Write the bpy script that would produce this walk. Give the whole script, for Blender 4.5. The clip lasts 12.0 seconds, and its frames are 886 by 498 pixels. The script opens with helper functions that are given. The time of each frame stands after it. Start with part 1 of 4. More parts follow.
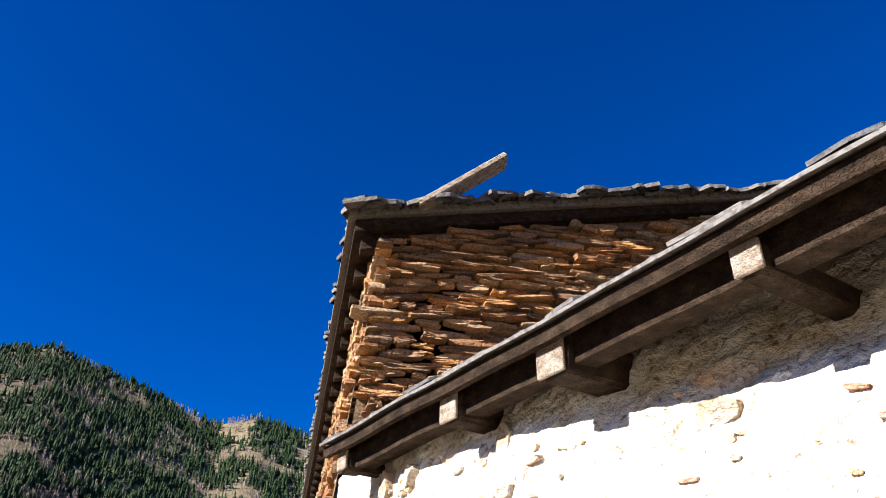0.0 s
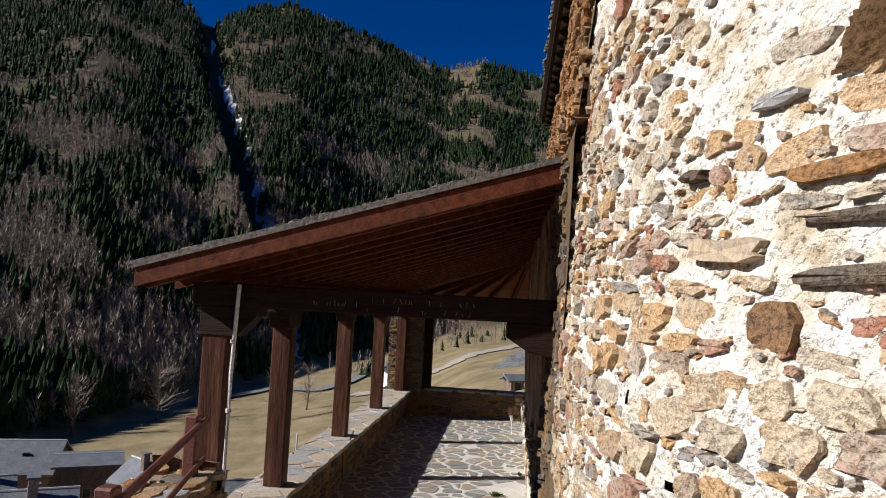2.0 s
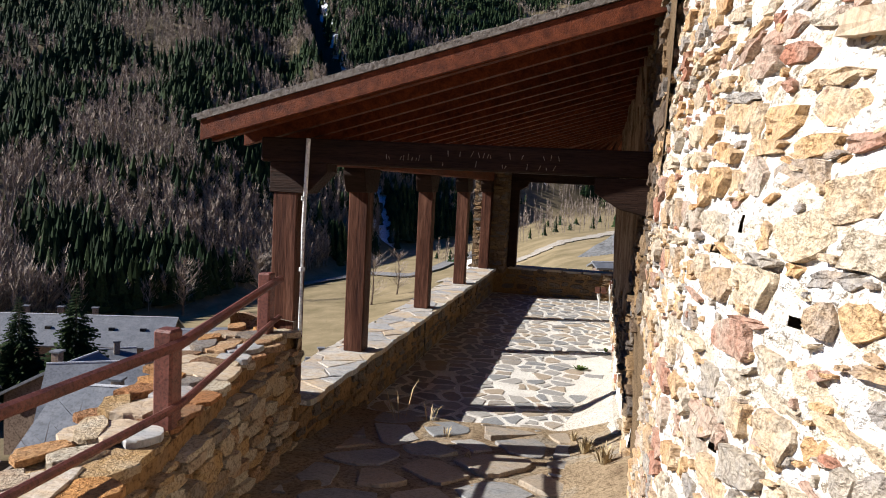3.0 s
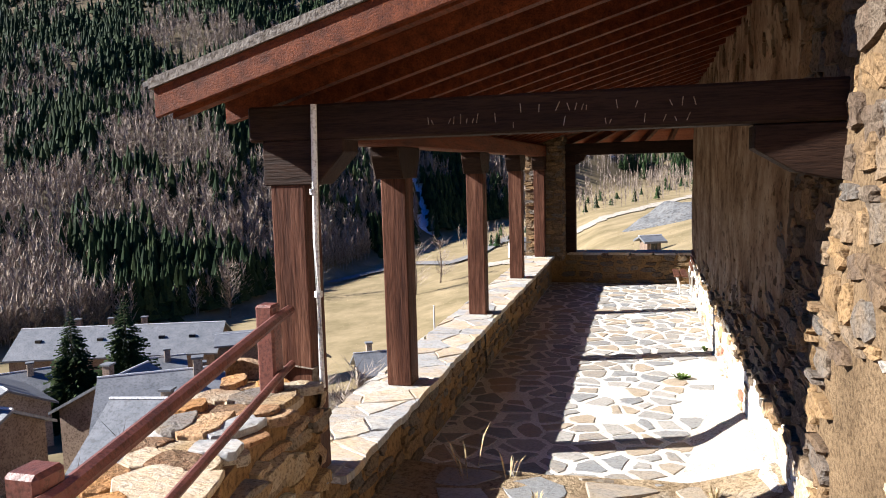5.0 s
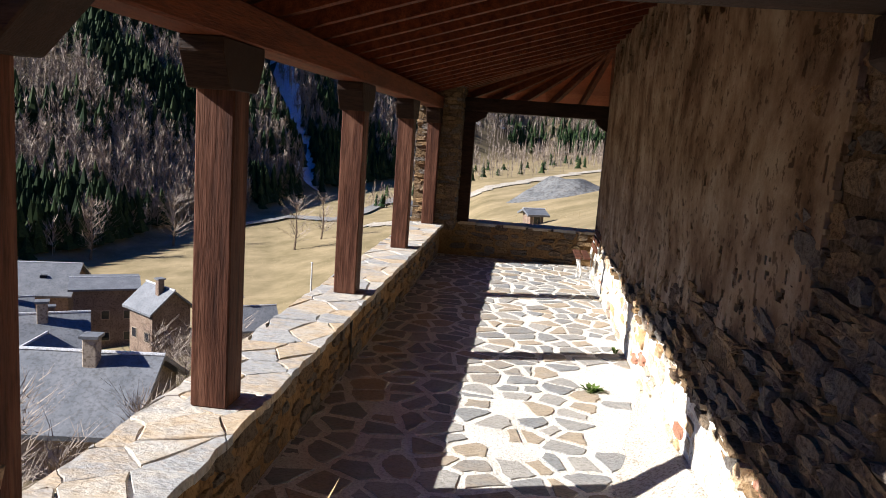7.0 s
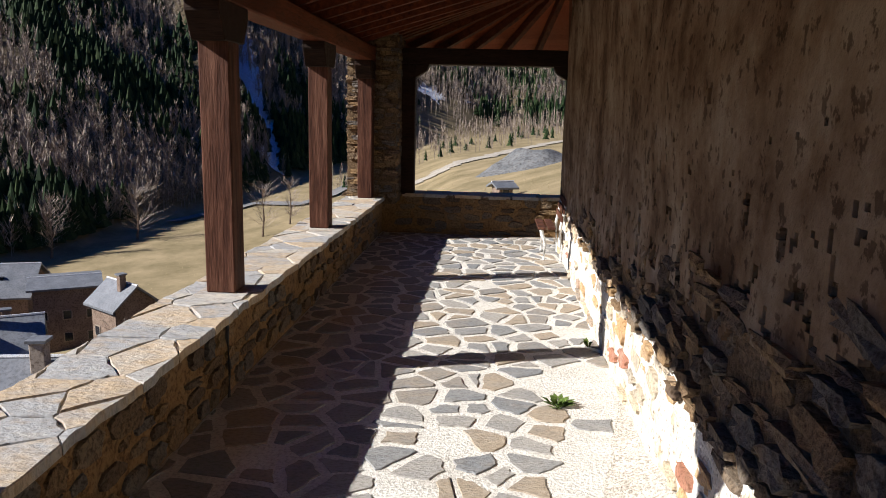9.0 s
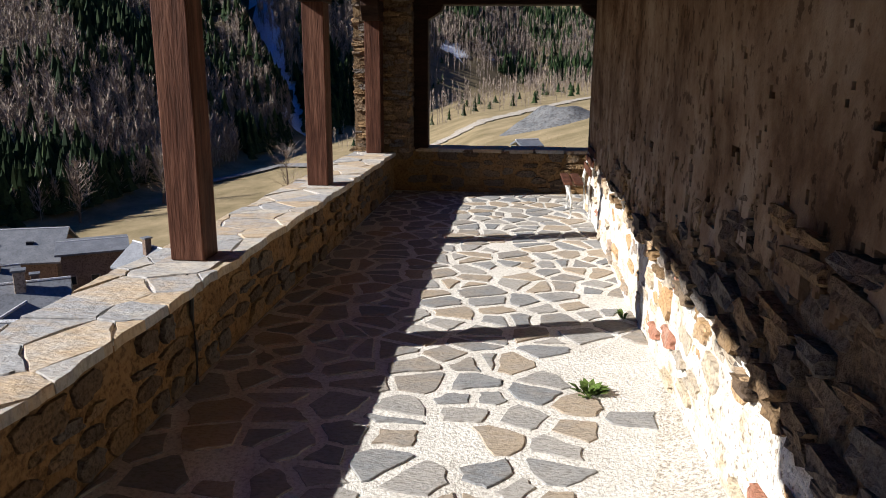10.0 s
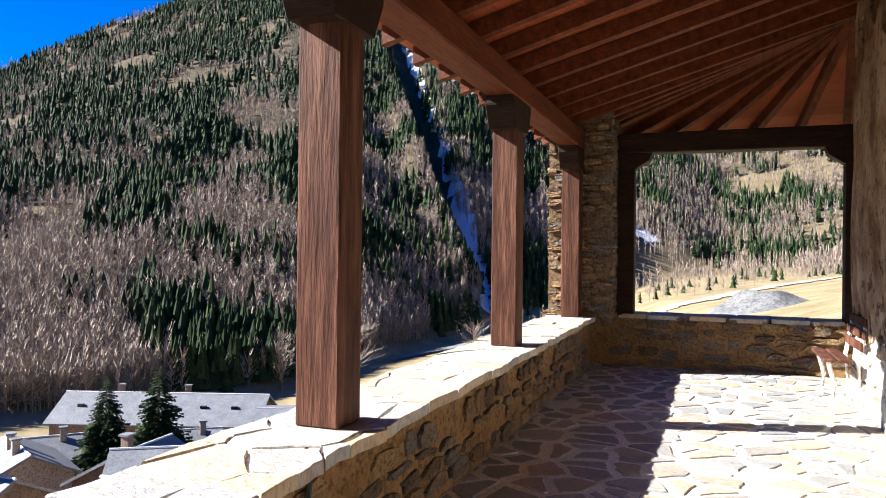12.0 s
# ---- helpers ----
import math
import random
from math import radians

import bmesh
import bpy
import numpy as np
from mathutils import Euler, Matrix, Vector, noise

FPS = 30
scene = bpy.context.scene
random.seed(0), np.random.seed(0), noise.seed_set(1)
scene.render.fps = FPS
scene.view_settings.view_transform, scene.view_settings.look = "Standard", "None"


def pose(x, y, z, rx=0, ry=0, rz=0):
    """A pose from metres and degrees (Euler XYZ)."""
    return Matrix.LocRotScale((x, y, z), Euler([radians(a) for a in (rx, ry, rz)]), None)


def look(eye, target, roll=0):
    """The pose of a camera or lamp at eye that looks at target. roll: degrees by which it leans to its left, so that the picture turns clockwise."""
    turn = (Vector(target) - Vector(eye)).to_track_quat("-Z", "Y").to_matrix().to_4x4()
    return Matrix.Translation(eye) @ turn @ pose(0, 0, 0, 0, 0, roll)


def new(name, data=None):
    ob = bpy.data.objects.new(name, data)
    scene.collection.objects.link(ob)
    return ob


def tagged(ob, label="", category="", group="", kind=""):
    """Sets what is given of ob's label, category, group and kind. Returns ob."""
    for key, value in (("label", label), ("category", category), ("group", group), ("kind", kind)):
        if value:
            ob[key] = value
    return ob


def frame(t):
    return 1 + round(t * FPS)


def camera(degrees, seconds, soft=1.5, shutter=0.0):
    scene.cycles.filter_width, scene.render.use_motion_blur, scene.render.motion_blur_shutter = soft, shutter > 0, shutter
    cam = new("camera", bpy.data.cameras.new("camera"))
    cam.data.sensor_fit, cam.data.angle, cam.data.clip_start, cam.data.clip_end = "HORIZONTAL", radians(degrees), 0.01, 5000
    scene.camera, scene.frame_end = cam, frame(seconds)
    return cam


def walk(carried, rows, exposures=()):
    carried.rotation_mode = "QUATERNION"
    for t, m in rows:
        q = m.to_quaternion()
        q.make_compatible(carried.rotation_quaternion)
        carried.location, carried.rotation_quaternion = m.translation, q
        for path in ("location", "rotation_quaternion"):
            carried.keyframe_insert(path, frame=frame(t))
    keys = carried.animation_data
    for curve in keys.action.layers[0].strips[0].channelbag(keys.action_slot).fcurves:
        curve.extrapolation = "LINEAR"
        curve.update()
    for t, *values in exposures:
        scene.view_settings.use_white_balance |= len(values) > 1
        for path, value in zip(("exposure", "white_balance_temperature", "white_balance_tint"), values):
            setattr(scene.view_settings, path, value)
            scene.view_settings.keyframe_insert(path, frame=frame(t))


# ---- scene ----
cam = camera(62.1, 12.0, soft=1.0)
PATH = [
    (0, (0.743, -3.088, 3.303), (1.071, -1.42, 4.357), 0.6),
    (0.5, (0.708, -3.28, 3.264), (0.948, -1.588, 4.303), 0.2),
    (1, (0.672, -3.075, 3.044), (0.77, -1.223, 3.794), 2.7),
    (1.5, (0.623, -2.796, 2.823), (0.578, -0.839, 3.233), 2.3),
    (2, (0.59, -2.737, 2.632), (0.392, -0.751, 2.767), 3.0),
    (2.5, (0.621, -2.532, 2.479), (0.245, -0.571, 2.365), 2.7),
    (3, (0.608, -2.289, 2.374), (0.192, -0.341, 2.196), 2.9),
    (3.5, (0.486, -2.021, 2.381), (-0.042, -0.099, 2.22), 1.4),
    (3.7, (0.449, -1.883, 2.356), (-0.118, 0.027, 2.182), 0.7),
    (5.3, (-0.038, -0.276, 2.307), (-0.553, 1.641, 2.065), -1.8),
    (5.5, (-0.081, -0.09, 2.303), (-0.577, 1.829, 2.034), -0.8),
    (6, (-0.185, 0.352, 2.25), (-0.547, 2.297, 1.954), 1.2),
    (6.5, (-0.201, 0.755, 2.136), (-0.535, 2.706, 1.846), 0.4),
    (7, (-0.265, 1.296, 2.121), (-0.471, 3.26, 1.805), 4.2),
    (7.2, (-0.29, 1.442, 2.149), (-0.436, 3.41, 1.82), 5.2),
    (8.8, (-0.015, 2.805, 1.896), (-0.07, 4.769, 1.525), -0.9),
    (9, (-0.004, 3.0, 1.848), (-0.135, 4.961, 1.476), 1.4),
    (9.5, (-0.008, 3.426, 1.778), (-0.188, 5.373, 1.357), 3.3),
    (10, (0.045, 3.812, 1.68), (-0.15, 5.744, 1.202), 0.4),
    (10.5, (0.022, 4.132, 1.616), (-0.337, 6.06, 1.227), 0.3),
    (11, (-0.061, 4.436, 1.487), (-0.441, 6.37, 1.148), 1.9),
    (11.5, (-0.142, 4.78, 1.395), (-0.645, 6.711, 1.265), 2.6),
    (12, (-0.302, 5.086, 1.324), (-0.997, 6.962, 1.328), 0.6),
]
EXPOSURES = [(t, e, 6150, 10) for t, e in ((0, 1.98), (0.5, 2.75), (1, 2.4), (1.5, 0.95), (2, 0.45), (2.5, 0.7), (3, 1.0), (3.5, 1.3), (5.5, 1.7), (7, 1.38), (9, 1.02), (10, 0.95), (10.5, 1.05), (11, 1.3), (11.5, 1.5), (12, 2.25))]
walk(cam, [(t, look(eye, target, roll)) for t, eye, target, roll in PATH], EXPOSURES)

# ---- world, sun ----
SUN_DIR = Vector((0.955, 0.30, -0.615)).normalized()
world = bpy.data.worlds.new("world")
scene.world = world
world.use_nodes = True
wn = world.node_tree.nodes
sky = wn.new("ShaderNodeTexSky")
sky.sky_type = "NISHITA"
sky.sun_disc = False
sky.sun_elevation = math.asin(-SUN_DIR.z)
sky.sun_rotation = math.atan2(-SUN_DIR.x, -SUN_DIR.y)
sky.altitude = 1800
sky.air_density, sky.dust_density, sky.ozone_density = 0.9, 0.1, 4.0
deep = wn.new("ShaderNodeHueSaturation")
deep.inputs["Hue"].default_value, deep.inputs["Saturation"].default_value, deep.inputs["Value"].default_value = 0.518, 1.5, 0.85
world.node_tree.links.new(sky.outputs[0], deep.inputs["Color"])
world.node_tree.links.new(deep.outputs[0], wn["Background"].inputs[0])
wn["Background"].inputs[1].default_value = 0.05
sun_data = bpy.data.lights.new("sun", "SUN")
sun_data.energy, sun_data.angle, sun_data.color = 5.0, radians(0.5), (1.0, 0.95, 0.88)
sun = new("sun", sun_data)
sun.matrix_world = Matrix.Translation((-20, -6, 30)) @ SUN_DIR.to_track_quat("-Z", "Y").to_matrix().to_4x4()


# ---- materials ----
def material(name, colors, scale=3.0, rough=0.85, bump=0.3, fine=40.0, per_piece=0.0, stretch=(1, 1, 1), metal=0.0, spread=None, dirty=0.75, pits=(0.37, 0.53)):
    """A weathered surface: colours by broad noise, speckle by fine noise, relief from both; per_piece: how far single pieces differ."""
    m = bpy.data.materials.new(name)
    m.use_nodes = True
    nt = m.node_tree
    bsdf = nt.nodes["Principled BSDF"]
    geo = nt.nodes.new("ShaderNodeNewGeometry")
    mp = nt.nodes.new("ShaderNodeMapping")
    mp.inputs["Scale"].default_value = stretch
    nt.links.new(geo.outputs["Position"], mp.inputs[0])
    broad, small = nt.nodes.new("ShaderNodeTexNoise"), nt.nodes.new("ShaderNodeTexNoise")
    broad.inputs["Scale"].default_value, small.inputs["Scale"].default_value = scale, fine
    broad.inputs["Detail"].default_value, small.inputs["Detail"].default_value = 6, 4
    for nd in (broad, small):
        nd.inputs["Roughness"].default_value = 0.65
        nt.links.new(mp.outputs[0], nd.inputs["Vector"])
    ramp = nt.nodes.new("ShaderNodeValToRGB")
    el = ramp.color_ramp.elements
    lo, hi = spread or ((0.0, 1.0) if per_piece else (0.3, 0.7))
    for i, c in enumerate(colors):
        p = lo + (hi - lo) * i / max(1, len(colors) - 1)
        e = el[i] if i < 2 else el.new(p)
        e.position, e.color = p, (*c, 1)
    if len(colors) == 1:
        el[1].color, el[1].position = (*colors[0], 1), 1
    el_source = broad.outputs["Fac"]
    if per_piece:
        info = nt.nodes.new("ShaderNodeObjectInfo")
        isl = nt.nodes.new("ShaderNodeMath")
        isl.operation = "ADD"
        nt.links.new(info.outputs["Random"], isl.inputs[0])
        nt.links.new(geo.outputs["Random Per Island"], isl.inputs[1])
        fr = nt.nodes.new("ShaderNodeMath")
        fr.operation = "FRACT"
        nt.links.new(isl.outputs[0], fr.inputs[0])
        mx = nt.nodes.new("ShaderNodeMix")
        mx.inputs[0].default_value = per_piece
        nt.links.new(broad.outputs["Fac"], mx.inputs[2])
        nt.links.new(fr.outputs[0], mx.inputs[3])
        el_source = mx.outputs[0]
    nt.links.new(el_source, ramp.inputs[0])
    mul = nt.nodes.new("ShaderNodeMix")
    mul.data_type, mul.blend_type = "RGBA", "MULTIPLY"
    mul.inputs[0].default_value = dirty
    dirt = nt.nodes.new("ShaderNodeValToRGB")
    dirt.color_ramp.elements[0].position, dirt.color_ramp.elements[0].color = pits[0], (0.34, 0.30, 0.26, 1)
    dirt.color_ramp.elements[1].position = pits[1]
    nt.links.new(small.outputs["Fac"], dirt.inputs[0])
    nt.links.new(ramp.outputs[0], mul.inputs[6])
    nt.links.new(dirt.outputs[0], mul.inputs[7])
    nt.links.new(mul.outputs[2], bsdf.inputs["Base Color"])
    add = nt.nodes.new("ShaderNodeMath")
    add.operation = "ADD"
    nt.links.new(broad.outputs["Fac"], add.inputs[0])
    nt.links.new(small.outputs["Fac"], add.inputs[1])
    bp = nt.nodes.new("ShaderNodeBump")
    bp.inputs["Strength"].default_value, bp.inputs["Distance"].default_value = bump, 0.03
    nt.links.new(add.outputs[0], bp.inputs["Height"])
    nt.links.new(bp.outputs[0], bsdf.inputs["Normal"])
    bsdf.inputs["Specular IOR Level"].default_value = 0.12 if rough > 0.52 else 0.4
    bsdf.inputs["Roughness"].default_value, bsdf.inputs["Metallic"].default_value = rough, metal
    return m


OCHRE, RUST, GREY, PALE, SLATE = (0.42, 0.27, 0.12), (0.30, 0.13, 0.06), (0.22, 0.20, 0.18), (0.5, 0.44, 0.34), (0.13, 0.13, 0.135)
M_STONE = material("rubble_stone", [RUST, GREY, OCHRE, PALE, (0.36, 0.22, 0.12), GREY], 5, 0.85, 0.8, 60, 0.6)
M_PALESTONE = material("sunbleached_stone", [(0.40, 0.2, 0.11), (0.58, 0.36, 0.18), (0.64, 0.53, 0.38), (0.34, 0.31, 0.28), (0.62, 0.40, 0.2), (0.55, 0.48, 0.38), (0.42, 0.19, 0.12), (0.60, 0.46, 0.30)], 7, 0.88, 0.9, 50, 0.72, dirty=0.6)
M_GABLE = material("rusty_schist", [(0.40, 0.15, 0.05), (0.20, 0.13, 0.08), (0.50, 0.25, 0.09), (0.44, 0.31, 0.19), (0.30, 0.15, 0.07), (0.46, 0.19, 0.065)], 7, 0.85, 0.9, 50, 0.7)
M_CAP = material("coping_slab", [(0.40, 0.385, 0.36), (0.53, 0.47, 0.385), (0.33, 0.33, 0.33), (0.47, 0.36, 0.24), (0.46, 0.43, 0.385), (0.37, 0.36, 0.35)], 6, 0.8, 0.45, 26, 0.5, (1, 1.8, 1), dirty=0.4)
M_FLAG = material("flagstone", [(0.27, 0.27, 0.275), (0.37, 0.345, 0.31), (0.22, 0.225, 0.23), (0.37, 0.30, 0.22), (0.31, 0.305, 0.30)], 5, 0.75, 0.4, 34, 0.6, (1, 2, 1), dirty=0.45)
M_JOINT = material("pale_joint_mortar", [(0.58, 0.54, 0.48), (0.74, 0.71, 0.65)], 3, 0.95, 0.5, 50, dirty=0.5)
M_MORTAR = material("lime_mortar", [(0.50, 0.40, 0.27), (0.69, 0.62, 0.51), (0.80, 0.77, 0.71)], 4.5, 0.95, 1.0, 36, dirty=0.9, spread=(0.34, 0.58), pits=(0.35, 0.43))
M_EARTHMORTAR = material("earth_mortar", [(0.12, 0.08, 0.045), (0.22, 0.15, 0.085)], 3, 0.95, 0.8, 40)
M_OCHRE = material("ochre_render", [(0.15, 0.085, 0.038), (0.28, 0.165, 0.072), (0.22, 0.145, 0.085)], 2.5, 0.95, 0.8, 30)
# Dark old wood, taken near black to paint in the shade under eaves.
M_EAVEWOOD = material("blackened_eaves_wood", [(0.012, 0.008, 0.006), (0.04, 0.024, 0.014), (0.085, 0.055, 0.034)], 5, 0.85, 0.8, 40, 0, (3, 3, 5))
M_PLASTER = material("stained_plaster", [(0.10, 0.058, 0.03), (0.20, 0.13, 0.075), (0.29, 0.21, 0.135), (0.38, 0.30, 0.21)], 2.6, 0.92, 0.55, 15, 0, (1, 1, 0.8), spread=(0.34, 0.66), dirty=0.85, pits=(0.38, 0.43))
M_BROWN = material("brown_render", [(0.16, 0.09, 0.04), (0.27, 0.16, 0.08)], 5, 0.95, 0.8, 40)
M_WOOD = material("stained_timber", [(0.035, 0.014, 0.009), (0.085, 0.034, 0.020), (0.17, 0.08, 0.05)], 2.2, 0.65, 0.28, 11, 0, (6, 6, 0.5), dirty=0.6)
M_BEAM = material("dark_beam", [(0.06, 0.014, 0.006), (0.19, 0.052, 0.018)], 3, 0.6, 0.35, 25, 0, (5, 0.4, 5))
# Near-black timber: shade under the porch roof is painted into this colour.
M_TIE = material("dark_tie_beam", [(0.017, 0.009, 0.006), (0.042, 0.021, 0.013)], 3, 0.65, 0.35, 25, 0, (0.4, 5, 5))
M_BOARD = material("red_brown_board", [(0.28, 0.058, 0.02), (0.43, 0.115, 0.042)], 3, 0.55, 0.3, 30, 0.6, (4, 0.4, 4))
M_OLDWOOD = material("weathered_grey_timber", [(0.16, 0.10, 0.06), (0.36, 0.29, 0.22), (0.5, 0.45, 0.4)], 6, 0.85, 0.8, 40, 0, (3, 3, 5))
M_SLATE = material("roof_slate", [(0.08, 0.08, 0.085), (0.14, 0.13, 0.125), (0.2, 0.17, 0.14)], 3, 0.7, 0.5, 30, 0.7)
M_RUST = material("rust_red_paint", [(0.085, 0.03, 0.022), (0.19, 0.065, 0.045)], 8, 0.5, 0.2, 60)
M_WHITE = material("white_plastic", [(0.7, 0.69, 0.66), (0.78, 0.77, 0.74)], 4, 0.45, 0.05, 60)
M_DARK = material("black_cable", [(0.015, 0.015, 0.015), (0.03, 0.03, 0.03)], 4, 0.5, 0.05, 60)
M_DIRT = material("path_dirt", [(0.2, 0.14, 0.085), (0.32, 0.24, 0.15), (0.28, 0.26, 0.22)], 2, 0.95, 0.8, 30)
M_GRAVEL = material("cement_rubble", [(0.56, 0.5, 0.42), (0.70, 0.65, 0.57)], 4, 0.95, 0.9, 50)
M_DRY = material("dry_stalk", [(0.36, 0.28, 0.16), (0.5, 0.4, 0.24)], 6, 0.9, 0.1, 50)
M_WEED = material("green_weed", [(0.06, 0.11, 0.02), (0.12, 0.17, 0.04)], 6, 0.7, 0.1, 50)
M_FIR = material("conifer_needles", [(0.006, 0.016, 0.006), (0.016, 0.034, 0.010), (0.045, 0.062, 0.018)], 0.05, 0.8, 0.2, 2, 0.6)
M_BARE = material("bare_twigs", [(0.17, 0.13, 0.105), (0.31, 0.255, 0.215), (0.46, 0.38, 0.30)], 0.05, 0.95, 0.2, 2, 0.8)
M_BARK = material("bark", [(0.1, 0.07, 0.05), (0.2, 0.15, 0.11)], 4, 0.9, 0.5, 30)
M_SNOW = material("old_snow", [(0.7, 0.74, 0.8), (0.85, 0.86, 0.88)], 0.1, 0.6, 0.3, 2)
M_ROAD = material("worn_asphalt", [(0.16, 0.16, 0.16), (0.24, 0.235, 0.23)], 0.3, 0.9, 0.2, 8)
M_TRACK = material("gravel_track", [(0.30, 0.265, 0.22), (0.42, 0.38, 0.32)], 0.3, 0.95, 0.3, 2, dirty=0.6)
M_HROOF = material("house_slate_roof", [(0.11, 0.118, 0.13), (0.19, 0.195, 0.21)], 0.8, 0.5, 0.4, 5, dirty=0.5)
M_HWALL = material("house_render", [(0.32, 0.25, 0.19), (0.42, 0.35, 0.28)], 0.5, 0.9, 0.3, 6)
M_HBRICK = material("house_stone", [(0.17, 0.12, 0.09), (0.27, 0.20, 0.155)], 0.8, 0.9, 0.5, 6)
# Darker rubble stone, with the porch's shade painted into its colour.
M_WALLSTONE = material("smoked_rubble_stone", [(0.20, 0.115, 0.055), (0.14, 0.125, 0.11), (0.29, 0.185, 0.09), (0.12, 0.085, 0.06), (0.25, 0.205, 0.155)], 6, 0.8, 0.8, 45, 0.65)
M_SNOWMETAL = material("pale_zinc", [(0.5, 0.51, 0.53), (0.62, 0.62, 0.63)], 2, 0.45, 0.1, 12)
M_HEAP = material("slate_gravel", [(0.10, 0.105, 0.11), (0.18, 0.175, 0.17)], 0.6, 0.95, 0.8, 2)
M_SPRUCE = material("spruce_needles", [(0.012, 0.026, 0.009), (0.03, 0.052, 0.016), (0.06, 0.085, 0.026)], 0.8, 0.8, 0.2, 6, 0.6)
M_GLASS = material("dark_pane", [(0.02, 0.022, 0.025), (0.03, 0.03, 0.035)], 1, 0.1, 0.0, 6)


def ground_material():
    m = material("hillside", [(0.06, 0.05, 0.03), (0.13, 0.1, 0.06)], 0.05, 0.95, 0.4, 0.8)
    nt = m.node_tree
    at = nt.nodes.new("ShaderNodeAttribute")
    at.attribute_name = "cover"
    straw = nt.nodes.new("ShaderNodeValToRGB")
    straw.color_ramp.elements[0].position, straw.color_ramp.elements[0].color = 0.35, (0.15, 0.12, 0.062, 1)
    straw.color_ramp.elements[1].position, straw.color_ramp.elements[1].color = 0.65, (0.29, 0.225, 0.13, 1)
    noise_nd = nt.nodes.new("ShaderNodeTexNoise")
    noise_nd.inputs["Scale"].default_value, noise_nd.inputs["Detail"].default_value = 0.11, 12
    noise_nd.inputs["Roughness"].default_value = 0.7
    geo = nt.nodes.new("ShaderNodeNewGeometry")
    nt.links.new(geo.outputs["Position"], noise_nd.inputs["Vector"])
    nt.links.new(noise_nd.outputs["Fac"], straw.inputs[0])
    bsdf = nt.nodes["Principled BSDF"]
    old = bsdf.inputs["Base Color"].links[0].from_socket
    mx = nt.nodes.new("ShaderNodeMix")
    mx.data_type = "RGBA"
    nt.links.new(at.outputs["Fac"], mx.inputs[0])
    nt.links.new(old, mx.inputs[7])
    nt.links.new(straw.outputs[0], mx.inputs[6])
    nt.links.new(mx.outputs[2], bsdf.inputs["Base Color"])
    return m


M_GROUND = ground_material()


# ---- mesh helpers ----
def mesh_of(name, verts, faces, mat, smooth=False):
    me = bpy.data.meshes.new(name)
    me.from_pydata([tuple(v) for v in verts], [], faces)
    me.materials.append(mat)
    if smooth:
        me.polygons.foreach_set("use_smooth", [True] * len(me.polygons))
    me.update()
    return me


def put(name, me, parent=None, m=None, label="", category="", group="", kind=""):
    ob = new(name, me)
    if m is not None:
        ob.matrix_basis = m
    ob.parent = parent
    return tagged(ob, label, category, group, kind)


def part(name, bm, mat, parent=None, label=""):
    me = bpy.data.meshes.new(name)
    bm.normal_update()
    bm.to_mesh(me)
    bm.free()
    me.materials.append(mat)
    return put(name, me, parent, None, label)


def thing(name, at, label, category, group="", kind=""):
    ob = new(name)
    ob.empty_display_size = 0.1
    ob.location = at
    return tagged(ob, label, category, group, kind)


def box(bm, lo, hi, m=None, bevel=0.0):
    geom = bmesh.ops.create_cube(bm, size=1.0)
    c = [(a + b) / 2 for a, b in zip(lo, hi)]
    s = [b - a for a, b in zip(lo, hi)]
    mt = Matrix.Translation(c) @ Matrix.Diagonal((*s, 1))
    bmesh.ops.transform(bm, matrix=(m @ mt if m is not None else mt), verts=geom["verts"])
    if bevel:
        eds = {e for v in geom["verts"] for e in v.link_edges}
        bmesh.ops.bevel(bm, geom=list(eds), offset=bevel, segments=1, affect="EDGES")
    return bm


def one_box(lo, hi, m=None, bevel=0.0):
    return box(bmesh.new(), lo, hi, m, bevel)


def prism(outline, axis, a, b, bevel=0.0):
    """A closed outline (pairs) drawn out along an axis from a to b."""
    bm = bmesh.new()

    def at(p, w):
        return {"x": (w, p[0], p[1]), "y": (p[0], w, p[1]), "z": (p[0], p[1], w)}[axis]
    v0 = [bm.verts.new(at(p, a)) for p in outline]
    v1 = [bm.verts.new(at(p, b)) for p in outline]
    bm.faces.new(v0)
    bm.faces.new(v1[::-1])
    n = len(outline)
    for i in range(n):
        bm.faces.new((v0[i], v0[(i + 1) % n], v1[(i + 1) % n], v1[i]))
    bmesh.ops.recalc_face_normals(bm, faces=bm.faces)
    if bevel:
        bmesh.ops.bevel(bm, geom=list(bm.edges), offset=bevel, segments=1, affect="EDGES")
    return bm


def tube(points, radius, sides=8):
    bm = bmesh.new()
    rings = []
    for i, p in enumerate(points):
        d = Vector(points[min(i + 1, len(points) - 1)]) - Vector(points[max(i - 1, 0)])
        q = d.to_track_quat("Z", "Y").to_matrix()
        r = radius[i] if isinstance(radius, (list, tuple)) else radius
        rings.append([bm.verts.new(Vector(p) + q @ Vector((r * math.cos(k * math.tau / sides), r * math.sin(k * math.tau / sides), 0))) for k in range(sides)])
    for a, b in zip(rings, rings[1:]):
        for k in range(sides):
            bm.faces.new((a[k], a[(k + 1) % sides], b[(k + 1) % sides], b[k]))
    bm.faces.new(rings[0][::-1])
    bm.faces.new(rings[-1])
    return bm


rng = random.Random(7)
STONES = {}


